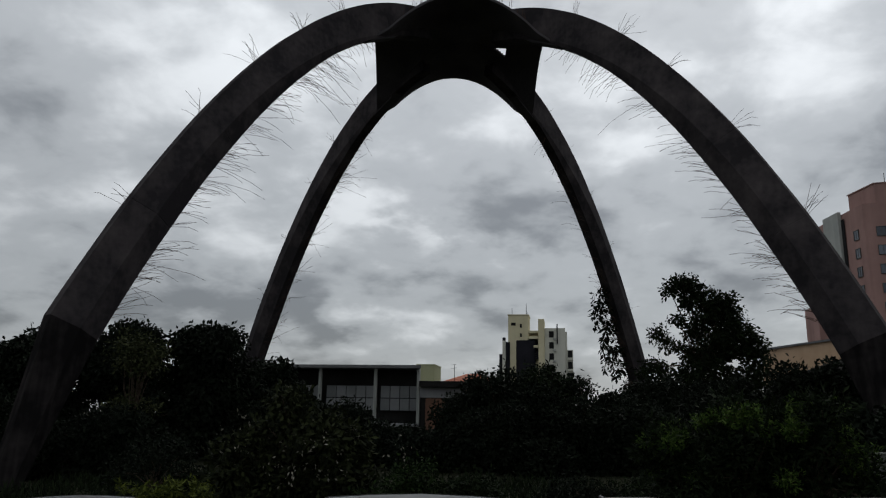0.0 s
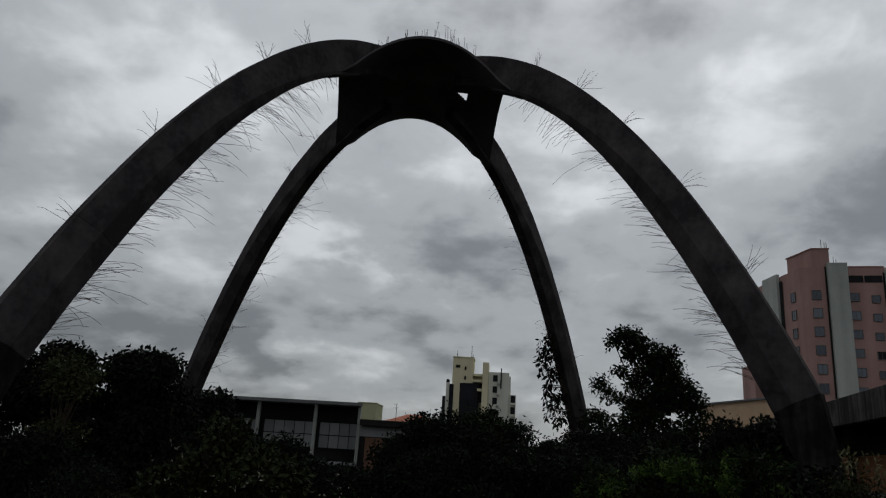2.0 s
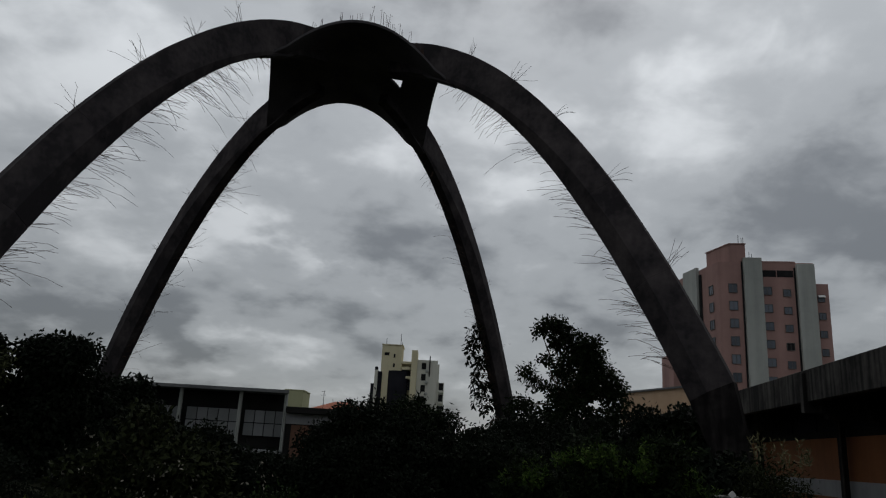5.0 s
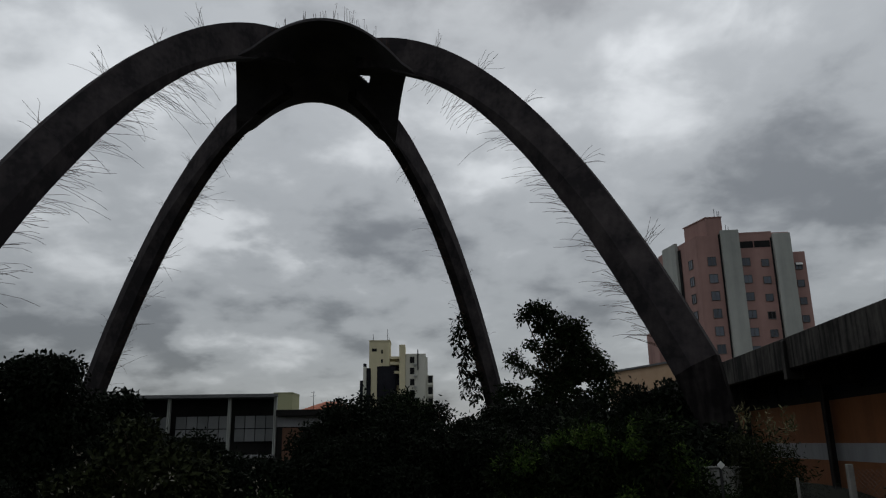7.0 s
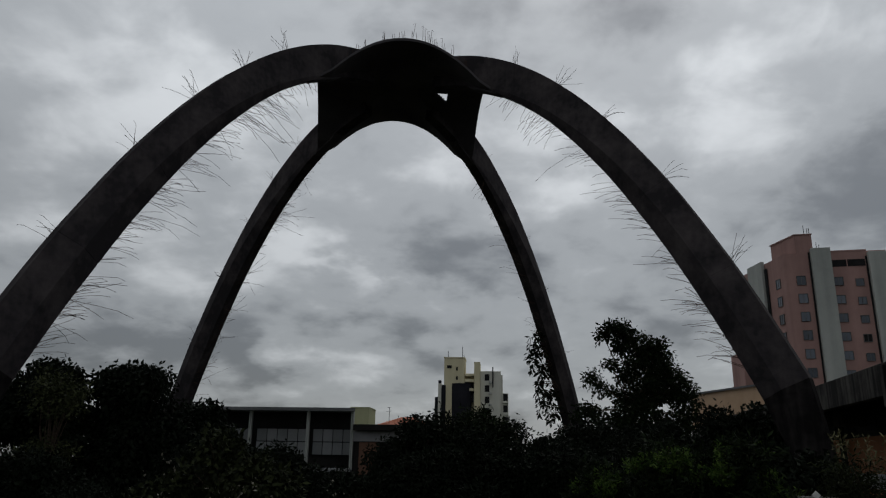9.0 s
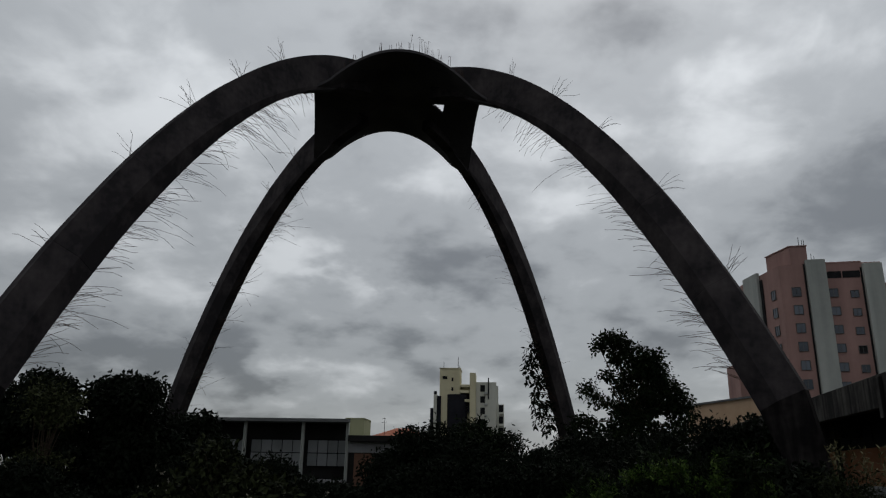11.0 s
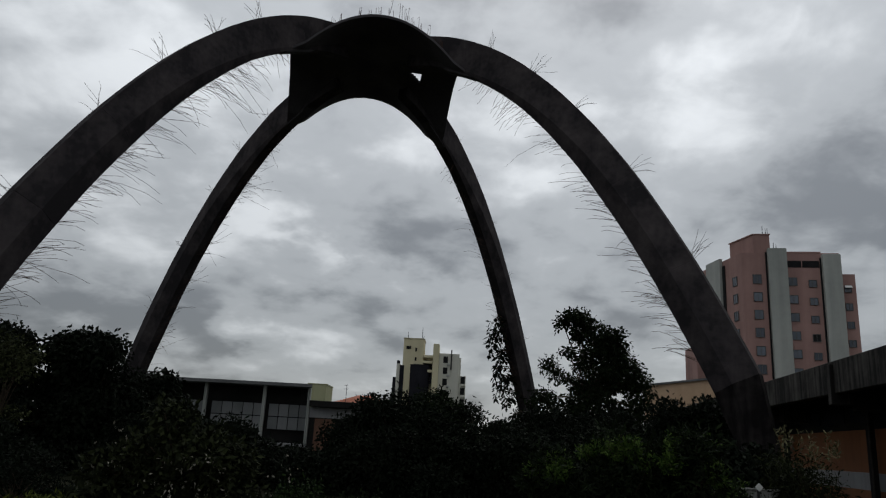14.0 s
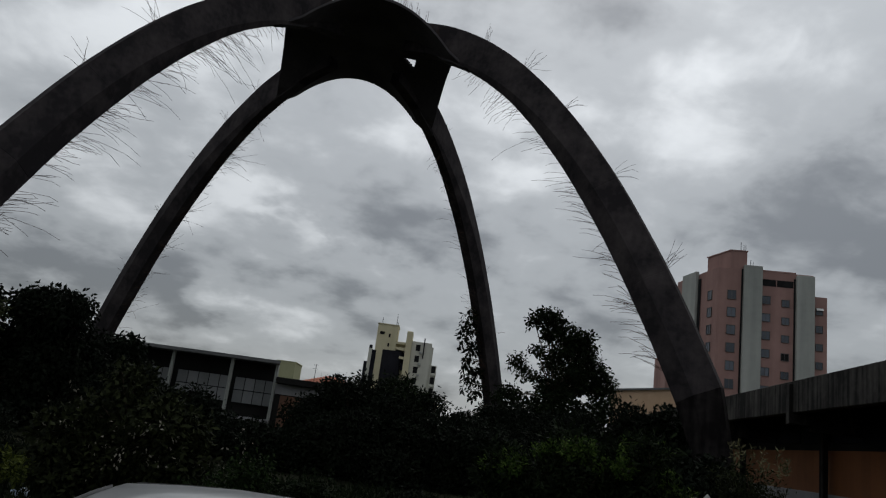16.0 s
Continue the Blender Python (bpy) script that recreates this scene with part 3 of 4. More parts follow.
def cream_tower():
    t = thing("office_tower", "cream tower with black cladding and stacked windows in the distance", "building", (0, 205, 0))
    part("lift_core", block((-15.35, 0, 0), (-9.65, 8, 30.1), 0.1), CREAM, t)
    part("core_cap", block((-15.5, -0.15, 30.1), (-9.5, 8.1, 30.3)), CREAM, t)
    part("link_wall", block((-9.65, 1.2, 0), (-6.95, 8, 25.6)), CREAM, t)
    part("slab_wall", block((-7.0, -1.0, 0), (-5.35, 7, 28.9), 0.08), CREAM, t)
    part("wall", block((-5.35, 0.3, 0), (0.35, 8, 26.5), 0.08), OFFWHITE, t)
    part("corner_wall", block((0.35, 0.6, 0), (0.85, 8, 25.5)), OFFWHITE, t)
    part("balcony_wing", block((0.85, 0.2, 0), (2.35, 7, 20.5), 0.06), OFFWHITE, t)
    bm = bmesh.new()
    bmesh.ops.create_cone(bm, cap_ends=True, segments=20, radius1=2.75, radius2=2.75, depth=23.0)
    for v in bm.verts:
        v.co = Vector((v.co.x - 10.5, v.co.y * 0.6 + 0.4, v.co.z + 11.5))
    part("curved_bay", bm, BLACKCLAD, t, "black-clad curved stair bay")
    part("dark_bay", block((-16.0, -0.3, 0), (-14.85, 5, 22.6), 0.05), BLACKCLAD, t)
    part("pale_strip", block((-16.95, 0.0, 0), (-16.0, 5, 23.0), 0.05), OFFWHITE, t)
    part("low_bay", block((-17.85, 0.4, 0), (-16.95, 5, 19.3), 0.05), BLACKCLAD, t)
    part("roof_tank", block((-17.0, 0.8, 23.0), (-16.2, 2.4, 24.0), 0.1), BLACKCLAD, t)
    # dark slab in front of the link wall, coloured as the shade behind the balconies
    part("recess", block((-9.5, 1.1, 20.0), (-7.05, 1.25, 24.2)), GAP, t)
    for z in (21.0, 23.4, 25.0):
        part("balcony", block((-9.6, -0.6, z), (-7.05, 1.1, z + 0.7), 0.05), CREAM, t)
    part("recess", block((-7.7, -0.2, 18.0), (-7.02, 1.25, 20.0)), BLACKCLAD, t)
    part("duct", block((-2.0, 0.0, 22.0), (-1.7, 0.32, 27.6)), BLACKCLAD, t)
    for row in range(7):
        z = 23.9 - 3.05 * row
        window(t, -3.45, 0.3, z, 1.25, 1.75, GAP, GAP)
        window(t, 1.55, 0.2, z - 5.5 + 0.0, 1.2, 1.9, GAP, GAP) if z > 6 else None
        part("balcony", block((0.95, -0.5, z - 6.2), (2.35, 0.2, z - 5.6), 0.03), OFFWHITE, t) if z > 7 else None
        part("air_conditioner", block((-3.0, -0.35, z - 0.75), (-2.2, 0.3, z - 0.2), 0.03), PALE, t)
    window(t, -13.9, 0.0, 27.2, 1.3, 0.8, GAP, GAP)
    window(t, -11.8, 0.0, 26.6, 0.5, 1.0, GAP, GAP)
    window(t, -11.8, 0.0, 24.0, 0.5, 1.0, GAP, GAP)
    for x, z, h in ((-10.3, 30.2, 3.4), (-14.3, 30.2, 1.9), (-9.9, 30.2, 0.9)):
        verts, faces = [], []
        tube(verts, faces, [(x, 1, z), (x, 1, z + h)], (0.09, 0.05), 4)
        raw("antenna_mast", verts, faces, GAP, t)


def hall():
    t = thing("low_hall", "low hall with a flat roof, white columns and frosted panels", "building", (0, 50, 0))
    part("roof", prism([(-25.4, -0.6), (-9.6, -0.6), (-12.2, 9), (-25.4, 9)], 5.12, 5.33), ROOFING, t)
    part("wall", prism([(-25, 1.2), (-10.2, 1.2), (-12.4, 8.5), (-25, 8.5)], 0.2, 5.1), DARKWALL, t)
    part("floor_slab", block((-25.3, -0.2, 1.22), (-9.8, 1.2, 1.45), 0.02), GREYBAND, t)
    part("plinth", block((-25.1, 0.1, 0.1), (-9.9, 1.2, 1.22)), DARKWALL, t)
    for x in (-24.7, -20.75, -16.85, -12.88, -9.86):
        part("column", block((x - 0.09, -0.12, 1.45), (x - 0.012, 0.2, 5.12), 0.01), PALE, t)
        part("column", block((x + 0.012, -0.10, 1.45), (x + 0.09, 0.2, 5.12), 0.01), PALE, t)
    for bay in range(3):
        x0 = -12.9 - 3.93 * bay
        w = (3.07 if bay == 0 else 3.9)
        k = 4 if bay == 0 else 5
        for i in range(k):
            for z in (2.28, 3.14):
                a = x0 + 0.16 + (w - 0.3) * i / k
                part("panel", block((a + 0.03, 0.92, z + 0.03), (a + (w - 0.3) / k - 0.03, 0.97, z + 0.83), 0.008), PANEL, t)
        part("panel_frame", block((x0 + 0.14, 0.98, 2.27), (x0 + w - 0.12, 1.05, 4.0)), GAP, t)
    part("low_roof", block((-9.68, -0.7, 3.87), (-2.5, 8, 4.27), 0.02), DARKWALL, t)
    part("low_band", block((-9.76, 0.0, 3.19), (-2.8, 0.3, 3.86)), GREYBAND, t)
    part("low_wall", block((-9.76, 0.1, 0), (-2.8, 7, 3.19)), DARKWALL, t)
    part("door", block((-9.35, 0.02, 0.9), (-8.0, 0.096, 3.13), 0.02), BROWN, t, "brown door")


def far_houses():
    t = thing("green_block", "small yellow-green rendered block behind the hall", "building", (-13.97, 75, 0))
    part("wall", block((-1.06, 0, 0), (0.82, 4, 7.1), 0.03), GREENBOX, t)
    part("parapet", block((-1.1, -0.04, 7.1), (0.86, 4.04, 7.2)), GREENBOX, t)
    t = thing("tiled_house", "low house with a red clay tile roof", "house", (-8, 90, 0))
    part("wall", block((-7, 0, 0), (0.0, 8, 5.9)), PEACH, t)
    verts = [(-7.6, -0.6, 5.8), (0.6, -0.6, 5.8), (0.6, 8.6, 5.8), (-7.6, 8.6, 5.8), (-4.2, 4, 7.3), (-2.8, 4, 7.3)]
    roof = raw("roof", verts, [(0, 1, 5, 4), (1, 2, 5), (2, 3, 4, 5), (3, 0, 4), (3, 2, 1, 0)], TILE, t)
    # courses of tiles on the slope that faces the place
    vs, fs = [], []
    for k in range(12):
        f0, f1 = k / 12, (k + 1) / 12
        y0, z0, y1 = -0.6 + 4.6 * f0, 5.8 + 1.5 * f0, -0.6 + 4.6 * f1
        xa, xb = -7.6 + 3.4 * f0, 0.6 - 3.4 * f0
        b = len(vs)
        z1 = 5.8 + 1.5 * f1
        vs += [(xa, y0, z0 + 0.09), (xb, y0, z0 + 0.09), (xb, y1, z1 + 0.03), (xa, y1, z1 + 0.03), (xa, y0, z0 + 0.01), (xb, y0, z0 + 0.01)]
        fs += [(b, b + 1, b + 2, b + 3), (b + 4, b + 5, b + 1, b)]
    raw("tile_courses", vs, fs, TILE, roof)
    verts, faces = [], []
    tube(verts, faces, [(-5.3, 0, 5.8), (-5.3, 0, 8.3)], (0.035, 0.03), 5)
    for z, w in ((8.2, 0.3), (7.75, 0.4)):
        tube(verts, faces, [(-5.3 - w, 0, z), (-5.3 + w * 0.6, 0, z + 0.06)], (0.02, 0.02), 4)
    raw("antenna", verts, faces, GAP, t, "thin rooftop aerial")
    t = thing("peach_building", "low peach rendered building with a sloping roof edge", "building", (20.6, 82.5, 0), -16)
    bm = prism([(0, 0), (10.5, 0), (10.5, 9), (0, 9)], 0, 9.3)
    for v in bm.verts:
        if v.co.z > 5:
            v.co.z += 0.13 * v.co.x
    part("wall", bm, PEACH, t)
    bm = prism([(-0.3, -0.3), (10.7, -0.3), (10.7, 9.2), (-0.3, 9.2)], 9.304, 9.5)
    for v in bm.verts:
        v.co.z += 0.13 * v.co.x
    part("roof_edge", bm, ROOFING, t, "thin grey sloping roof edge")


def side_building():
    t = thing("canopy_building", "long low building with a stained concrete roof edge and orange walls", "building", (0, 0, 0), -6.7)
    part("roof", block((9.3, 4, 4.8), (24, 66, 5.0)), FASCIA, t)
    for k in range(8):
        y0, y1 = -2 + 9.0 * k - 0.0, -2 + 9.0 * (k + 1)
        part("fascia", block((9.0, y0 + 0.012, 4.1), (9.3, y1 - 0.012, 5.11), 0.02), FASCIA, t)
        part("rib", block((8.9, y1 - 0.16, 3.75), (9.6, y1 + 0.16, 5.02), 0.02), FASCIA, t)
        part("roof_beam", block((9.6, y1 - 0.16, 3.6), (11.2, y1 + 0.16, 4.796)), FASCIA, t)
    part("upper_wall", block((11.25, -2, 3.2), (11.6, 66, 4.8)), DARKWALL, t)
    part("orange_wall", block((11.2, -2, 1.74), (11.6, 66, 3.2)), ORANGE, t)
    part("grey_band", block((11.18, -2, 1.16), (11.6, 66, 1.736)), GREYBAND, t)
    part("lower_wall", block((11.2, -2, -0.6), (11.6, 66, 1.156)), ORANGE, t)
    for k in range(20):
        y = 12.0 + 2.6 * k
        part("clerestory", block((11.2, y, 3.45), (11.246, y + 2.2, 4.1), 0.01), BLACKCLAD, t)
    for y in (9.6, 18.6, 27.4, 36.4, 45.4):
        part("post", block((10.85, y - 0.11, -0.6), (11.07, y + 0.11, 4.1), 0.015), DARKWALL, t)
        verts, faces = [], []
        tube(verts, faces, [(10.8, y - 0.3, -0.5), (10.8, y - 0.3, 4.1)], (0.03, 0.03), 8)
        raw("downpipe", verts, faces, FASCIA, t)
    part("gable_wall", block((11.6, 65, -0.6), (24, 66, 4.8)), DARKWALL, t)
    part("back_wall", block((23.6, -2, -0.6), (24, 65, 4.8)), DARKWALL, t)


pink_tower()
cream_tower()
hall()
far_houses()
side_building()


# ---- plants ----
def leaf_mesh(name, tufts, per, size, spread, seed, droop=0.3, slim=0.45):
    """Many small folded leaves round the given points. tufts: array of points."""
    rg = np.random.default_rng(seed)
    tufts = np.asarray(tufts, float)
    c = np.repeat(tufts, per, axis=0)
    k = len(c)
    off = rg.normal(size=(k, 3)) * spread
    c = c + off
    d = off / (np.linalg.norm(off, axis=1, keepdims=True) + 1e-6) + rg.normal(size=(k, 3)) * 0.7
    d[:, 2] -= droop
    d /= np.linalg.norm(d, axis=1, keepdims=True)
    n = rg.normal(size=(k, 3))
    w = np.cross(d, n)
    w /= np.linalg.norm(w, axis=1, keepdims=True)
    n = np.cross(w, d)
    ln = (size * rg.uniform(0.6, 1.3, k))[:, None]
    wd = ln * slim * 0.5
    a, b = c, c + d * ln
    m = c + d * ln * 0.5
    l, r = m + w * wd + n * wd * 0.35, m - w * wd + n * wd * 0.35
    v = np.stack([a, l, b, r], 1).reshape(-1, 3)
    i = np.arange(k) * 4
    tri = np.stack([np.stack([i, i + 1, i + 2], 1), np.stack([i, i + 2, i + 3], 1)], 1).reshape(-1, 3)
    me = bpy.data.meshes.new(name)
    me.vertices.add(len(v))
    me.vertices.foreach_set("co", v.ravel())
    me.loops.add(tri.size)
    me.loops.foreach_set("vertex_index", tri.ravel())
    me.polygons.add(len(tri))
    me.polygons.foreach_set("loop_start", np.arange(len(tri)) * 3)
    me.update(calc_edges=True)
    return me


def lobes_to_tufts(lobes, gap, seed, fill=0.35):
    """Points over and inside a set of lumpy lobes (x, y, z, rx, ry, rz)."""
    rg = np.random.default_rng(seed)
    out = []
    for x, y, z, rx, ry, rz in lobes:
        area = 4 * math.pi * ((rx * ry) ** 1.6 / 3 + (rx * rz) ** 1.6 / 3 + (ry * rz) ** 1.6 / 3) ** (1 / 1.6)
        k = max(int(area / gap ** 2), 6)
        p = rg.normal(size=(k, 3))
        p /= np.linalg.norm(p, axis=1, keepdims=True)
        rad = np.where(rg.random(k) < fill, rg.uniform(0.3, 0.9, k), rg.uniform(0.86, 1.1, k))
        out.append(np.array((x, y, z)) + p * rad[:, None] * np.array((rx, ry, rz)))
    return np.concatenate(out)


def plant(name, label, category, at, lobes, leaf, mat, gap=0.3, per=26, seed=1, trunk=0.12, fork=0.35, kind="", slim=0.45, droop=0.3, spread=None, lean=(0, 0)):
    """A trunk that forks into limbs, one or two to a lobe, and a crown of leaves."""
    t = thing(name, label, category, at, kind=kind)
    rng = random.Random(seed)
    verts, faces = [], []
    top = max(l[2] for l in lobes)
    forkz = top * fork
    f = Vector((lean[0] * forkz, lean[1] * forkz, forkz))
    tube(verts, faces, [(0, 0, -0.3), (f.x * 0.4 + 0.03, f.y * 0.5, forkz * 0.5), tuple(f)], (trunk, trunk * 0.85, trunk * 0.7), 8)
    for l in lobes:
        for k in range(2):
            e = Vector((l[0] + rng.uniform(-0.5, 0.5) * l[3], l[1] + rng.uniform(-0.5, 0.5) * l[4], l[2] + rng.uniform(0, 0.6) * l[5]))
            mid = f.lerp(e, 0.5) + Vector((rng.uniform(-0.15, 0.15), rng.uniform(-0.15, 0.15), 0.12))
            tube(verts, faces, [tuple(f), tuple(mid), tuple(e)], (trunk * 0.55, trunk * 0.35, trunk * 0.12), 5)
    raw("trunk", verts, faces, BARK, t)
    tufts = lobes_to_tufts(lobes, gap, seed)
    me = leaf_mesh("crown", tufts, per, leaf, spread or gap * 0.55, seed, droop, slim)
    meshed("crown", me, mat, t)
    return t


def lumps(seed, k, x, z, rx, rz, r, flat=0.8, ry=None):
    """k lobes scattered in an upright ellipse, in metres."""
    rng = random.Random(seed)
    out = []
    for _ in range(k):
        a, d = rng.uniform(0, 2 * math.pi), math.sqrt(rng.random())
        s = r * rng.uniform(0.7, 1.25)
        out.append((x + math.cos(a) * d * rx, rng.uniform(-1, 1) * (ry or rx) * 0.6, z + math.sin(a) * d * rz, s, s, s * flat))
    return out


def build_plants():
    # the dark trees behind the near left arm
    for i, (x, y, top, w) in enumerate(((-19.6, 24.5, 4.7, 2.0), (-16.9, 26.5, 5.2, 1.5), (-14.0, 27.6, 5.3, 1.8), (-12.5, 30.5, 4.3, 1.3), (-23.0, 23.0, 5.0, 2.3), (-27.5, 22.0, 5.6, 2.6))):
        g = ground_z(x, y)
        h = top - g
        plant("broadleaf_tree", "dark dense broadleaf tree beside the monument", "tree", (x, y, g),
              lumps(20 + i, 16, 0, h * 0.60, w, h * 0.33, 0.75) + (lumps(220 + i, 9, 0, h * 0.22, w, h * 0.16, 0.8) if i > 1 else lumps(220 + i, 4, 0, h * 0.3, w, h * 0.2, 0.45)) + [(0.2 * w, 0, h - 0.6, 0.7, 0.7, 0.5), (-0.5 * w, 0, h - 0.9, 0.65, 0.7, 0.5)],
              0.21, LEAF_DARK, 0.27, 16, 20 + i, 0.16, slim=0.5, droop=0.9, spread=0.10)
    # flowering shrub with pale tips
    g = ground_z(-5.2, 15)
    t = plant("flowering_shrub", "olive shrub with dry pale flower tips", "shrub", (-5.2, 15.0, g),
              lumps(31, 26, -0.35, 1.05, 1.25, 0.95, 0.5) + [(-0.5, 0, 2.45, 0.5, 0.5, 0.4), (0.3, 0, 2.1, 0.45, 0.5, 0.35), (1.0, 0, 1.1, 0.5, 0.5, 0.6), (0.95, 0, 1.75, 0.35, 0.4, 0.35)],
              0.15, LEAF_OLIVE, 0.24, 16, 31, 0.07, spread=0.06)
    tips = lobes_to_tufts(lumps(32, 14, 0, 1.4, 1.6, 0.9, 0.55), 0.55, 33, 0.0)
    meshed("flower_tip", leaf_mesh("flower_tip", tips, 3, 0.07, 0.05, 34, 0.8, 0.5), PALE_TIPS, t, kind="stuff")
    g = ground_z(-14.2, 23.0)
    plant("thin_leaved_shrub", "thin yellowish-green shrub between darker trees", "shrub", (-14.2, 23.0, g), lumps(36, 20, 0, 2.5, 0.95, 1.9, 0.45),
          0.16, LEAF_HAZEL, 0.34, 10, 36, 0.035, slim=0.35, droop=0.3, spread=0.1)
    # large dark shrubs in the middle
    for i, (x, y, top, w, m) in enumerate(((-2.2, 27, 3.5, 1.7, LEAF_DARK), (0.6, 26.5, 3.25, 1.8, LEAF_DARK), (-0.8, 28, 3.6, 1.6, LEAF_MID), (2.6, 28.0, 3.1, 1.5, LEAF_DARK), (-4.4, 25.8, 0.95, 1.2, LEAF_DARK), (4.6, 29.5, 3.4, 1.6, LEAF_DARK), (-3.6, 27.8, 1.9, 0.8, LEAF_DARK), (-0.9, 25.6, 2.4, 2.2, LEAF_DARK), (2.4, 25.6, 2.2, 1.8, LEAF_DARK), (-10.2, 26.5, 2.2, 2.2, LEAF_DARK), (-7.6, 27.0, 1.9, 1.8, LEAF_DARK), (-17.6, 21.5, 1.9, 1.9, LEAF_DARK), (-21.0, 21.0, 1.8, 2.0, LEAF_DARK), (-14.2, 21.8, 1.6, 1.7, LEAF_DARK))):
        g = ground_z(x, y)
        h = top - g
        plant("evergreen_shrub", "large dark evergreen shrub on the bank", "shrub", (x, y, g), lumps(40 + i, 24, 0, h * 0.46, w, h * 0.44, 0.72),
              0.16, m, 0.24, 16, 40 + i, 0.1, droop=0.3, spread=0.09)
    # open-crowned tree between the right-hand arms
    g = ground_z(6.5, 37.4)
    plant("open_crowned_tree", "slender tree with an open crown of dark glossy leaves", "tree", (6.6, 37.4, g),
          [(-0.73, -0.13, 8.20, 0.70, 0.59, 0.42), (-1.36, 0.02, 8.00, 0.30, 0.26, 0.30), (-0.29, -0.07, 7.54, 0.55, 0.47, 0.35), (0.87, 0.05, 7.19, 0.60, 0.51, 0.33), (1.45, 0.06, 7.42, 0.30, 0.26, 0.25), (0.23, -0.22, 6.46, 0.60, 0.51, 0.35), (1.59, -0.24, 6.26, 0.50, 0.42, 0.30), (2.09, 0.17, 5.91, 0.40, 0.34, 0.30), (0.58, -0.12, 5.45, 0.80, 0.68, 0.36), (-1.02, -0.13, 6.38, 0.40, 0.34, 0.16), (-2.09, 0.25, 5.80, 0.42, 0.36, 0.30), (-1.51, -0.01, 5.22, 0.45, 0.38, 0.25), (-0.58, 0.17, 4.99, 0.50, 0.42, 0.30), (1.45, -0.01, 4.99, 0.75, 0.64, 0.36), (2.61, 0.07, 4.64, 0.65, 0.55, 0.40), (0.00, -0.17, 4.14, 1.10, 0.94, 0.45), (-2.26, 0.07, 4.06, 0.80, 0.68, 0.40), (2.18, 0.18, 3.77, 1.00, 0.85, 0.50), (-0.29, 0.01, 3.42, 1.40, 1.19, 0.50), (0.85, 0.1, 6.62, 0.55, 0.5, 0.36), (1.15, -0.1, 5.75, 0.65, 0.5, 0.36), (-0.25, 0.1, 5.9, 0.55, 0.45, 0.34), (0.35, 0.1, 4.75, 0.9, 0.7, 0.4),
           (-0.35, 0.1, 8.1, 0.45, 0.4, 0.35), (0.35, -0.1, 7.7, 0.5, 0.4, 0.35), (1.1, 0, 7.45, 0.4, 0.4, 0.3), (-0.5, 0.1, 7.2, 0.4, 0.4, 0.3), (0.5, 0.2, 6.9, 0.5, 0.4, 0.35), (1.55, 0, 6.9, 0.45, 0.4, 0.3), (1.3, 0.1, 6.2, 0.5, 0.4, 0.35), (2.15, 0, 5.6, 0.5, 0.4, 0.3), (1.85, 0.1, 5.1, 0.6, 0.5, 0.35), (2.5, -0.1, 5.2, 0.4, 0.4, 0.3)],
          0.20, LEAF_MID, 0.27, 13, 61, 0.075, 0.5, slim=0.5, droop=0.6, spread=0.11)
    for i, (x, y, top, w) in enumerate(((6.9, 19.6, 2.1, 0.9), (8.9, 29, 4.4, 1.3), (7.3, 30.5, 4.1, 1.4), (5.6, 31, 3.6, 1.4), (9.7, 28.2, 4.05, 0.9), (8.0, 28.4, 4.0, 1.2))):
        g = ground_z(x, y)
        h = top - g
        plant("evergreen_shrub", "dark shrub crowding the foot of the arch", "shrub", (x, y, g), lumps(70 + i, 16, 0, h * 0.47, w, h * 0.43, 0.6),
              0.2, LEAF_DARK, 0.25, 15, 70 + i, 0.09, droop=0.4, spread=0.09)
    # fresh green shrubs
    for i, (x, y, top, w, m) in enumerate(((3.6, 16.6, 2.5, 1.0, LEAF_MID), (4.9, 16.2, 2.6, 0.9, LEAF_MID), (2.5, 17.6, 1.9, 0.8, LEAF_MID), (4.3, 17.8, 2.3, 1.1, LEAF_MID), (5.6, 17.2, 2.1, 0.7, LEAF_FRESH))):
        g = ground_z(x, y)
        h = top - g
        bush = plant("young_shrub", "fresh green leafy shrub with loose shoots", "shrub", (x, y, g), lumps(80 + i, 18, 0, h * 0.46, w, h * 0.44, 0.36),
              0.17, m, 0.27, 18, 80 + i, 0.05, slim=0.30, droop=0.0, spread=0.10)
        shoots(bush, h, w, 180 + i)
    # pale spiky shrub by the fence
    g = ground_z(8.0, 17.3)
    t = plant("plumed_shrub", "tall shrub with yellowish seed plumes by the fence", "shrub", (7.95, 17.3, g), lumps(91, 12, 0, 1.35, 0.6, 1.0, 0.4),
              0.13, LEAF_OLIVE, 0.26, 18, 91, 0.05, slim=0.25)
    rg = random.Random(5)
    pts = []
    for _ in range(15):
        x, y, z = rg.uniform(-0.65, 0.65), rg.uniform(-0.4, 0.4), rg.uniform(2.1, 2.7)
        pts += [(x + rg.uniform(-0.03, 0.03), y, z + 0.05 * k) for k in range(7)]
    meshed("seed_plume", leaf_mesh("seed_plume", pts, 4, 0.12, 0.025, 92, -0.9, 0.22), PLUME, t)
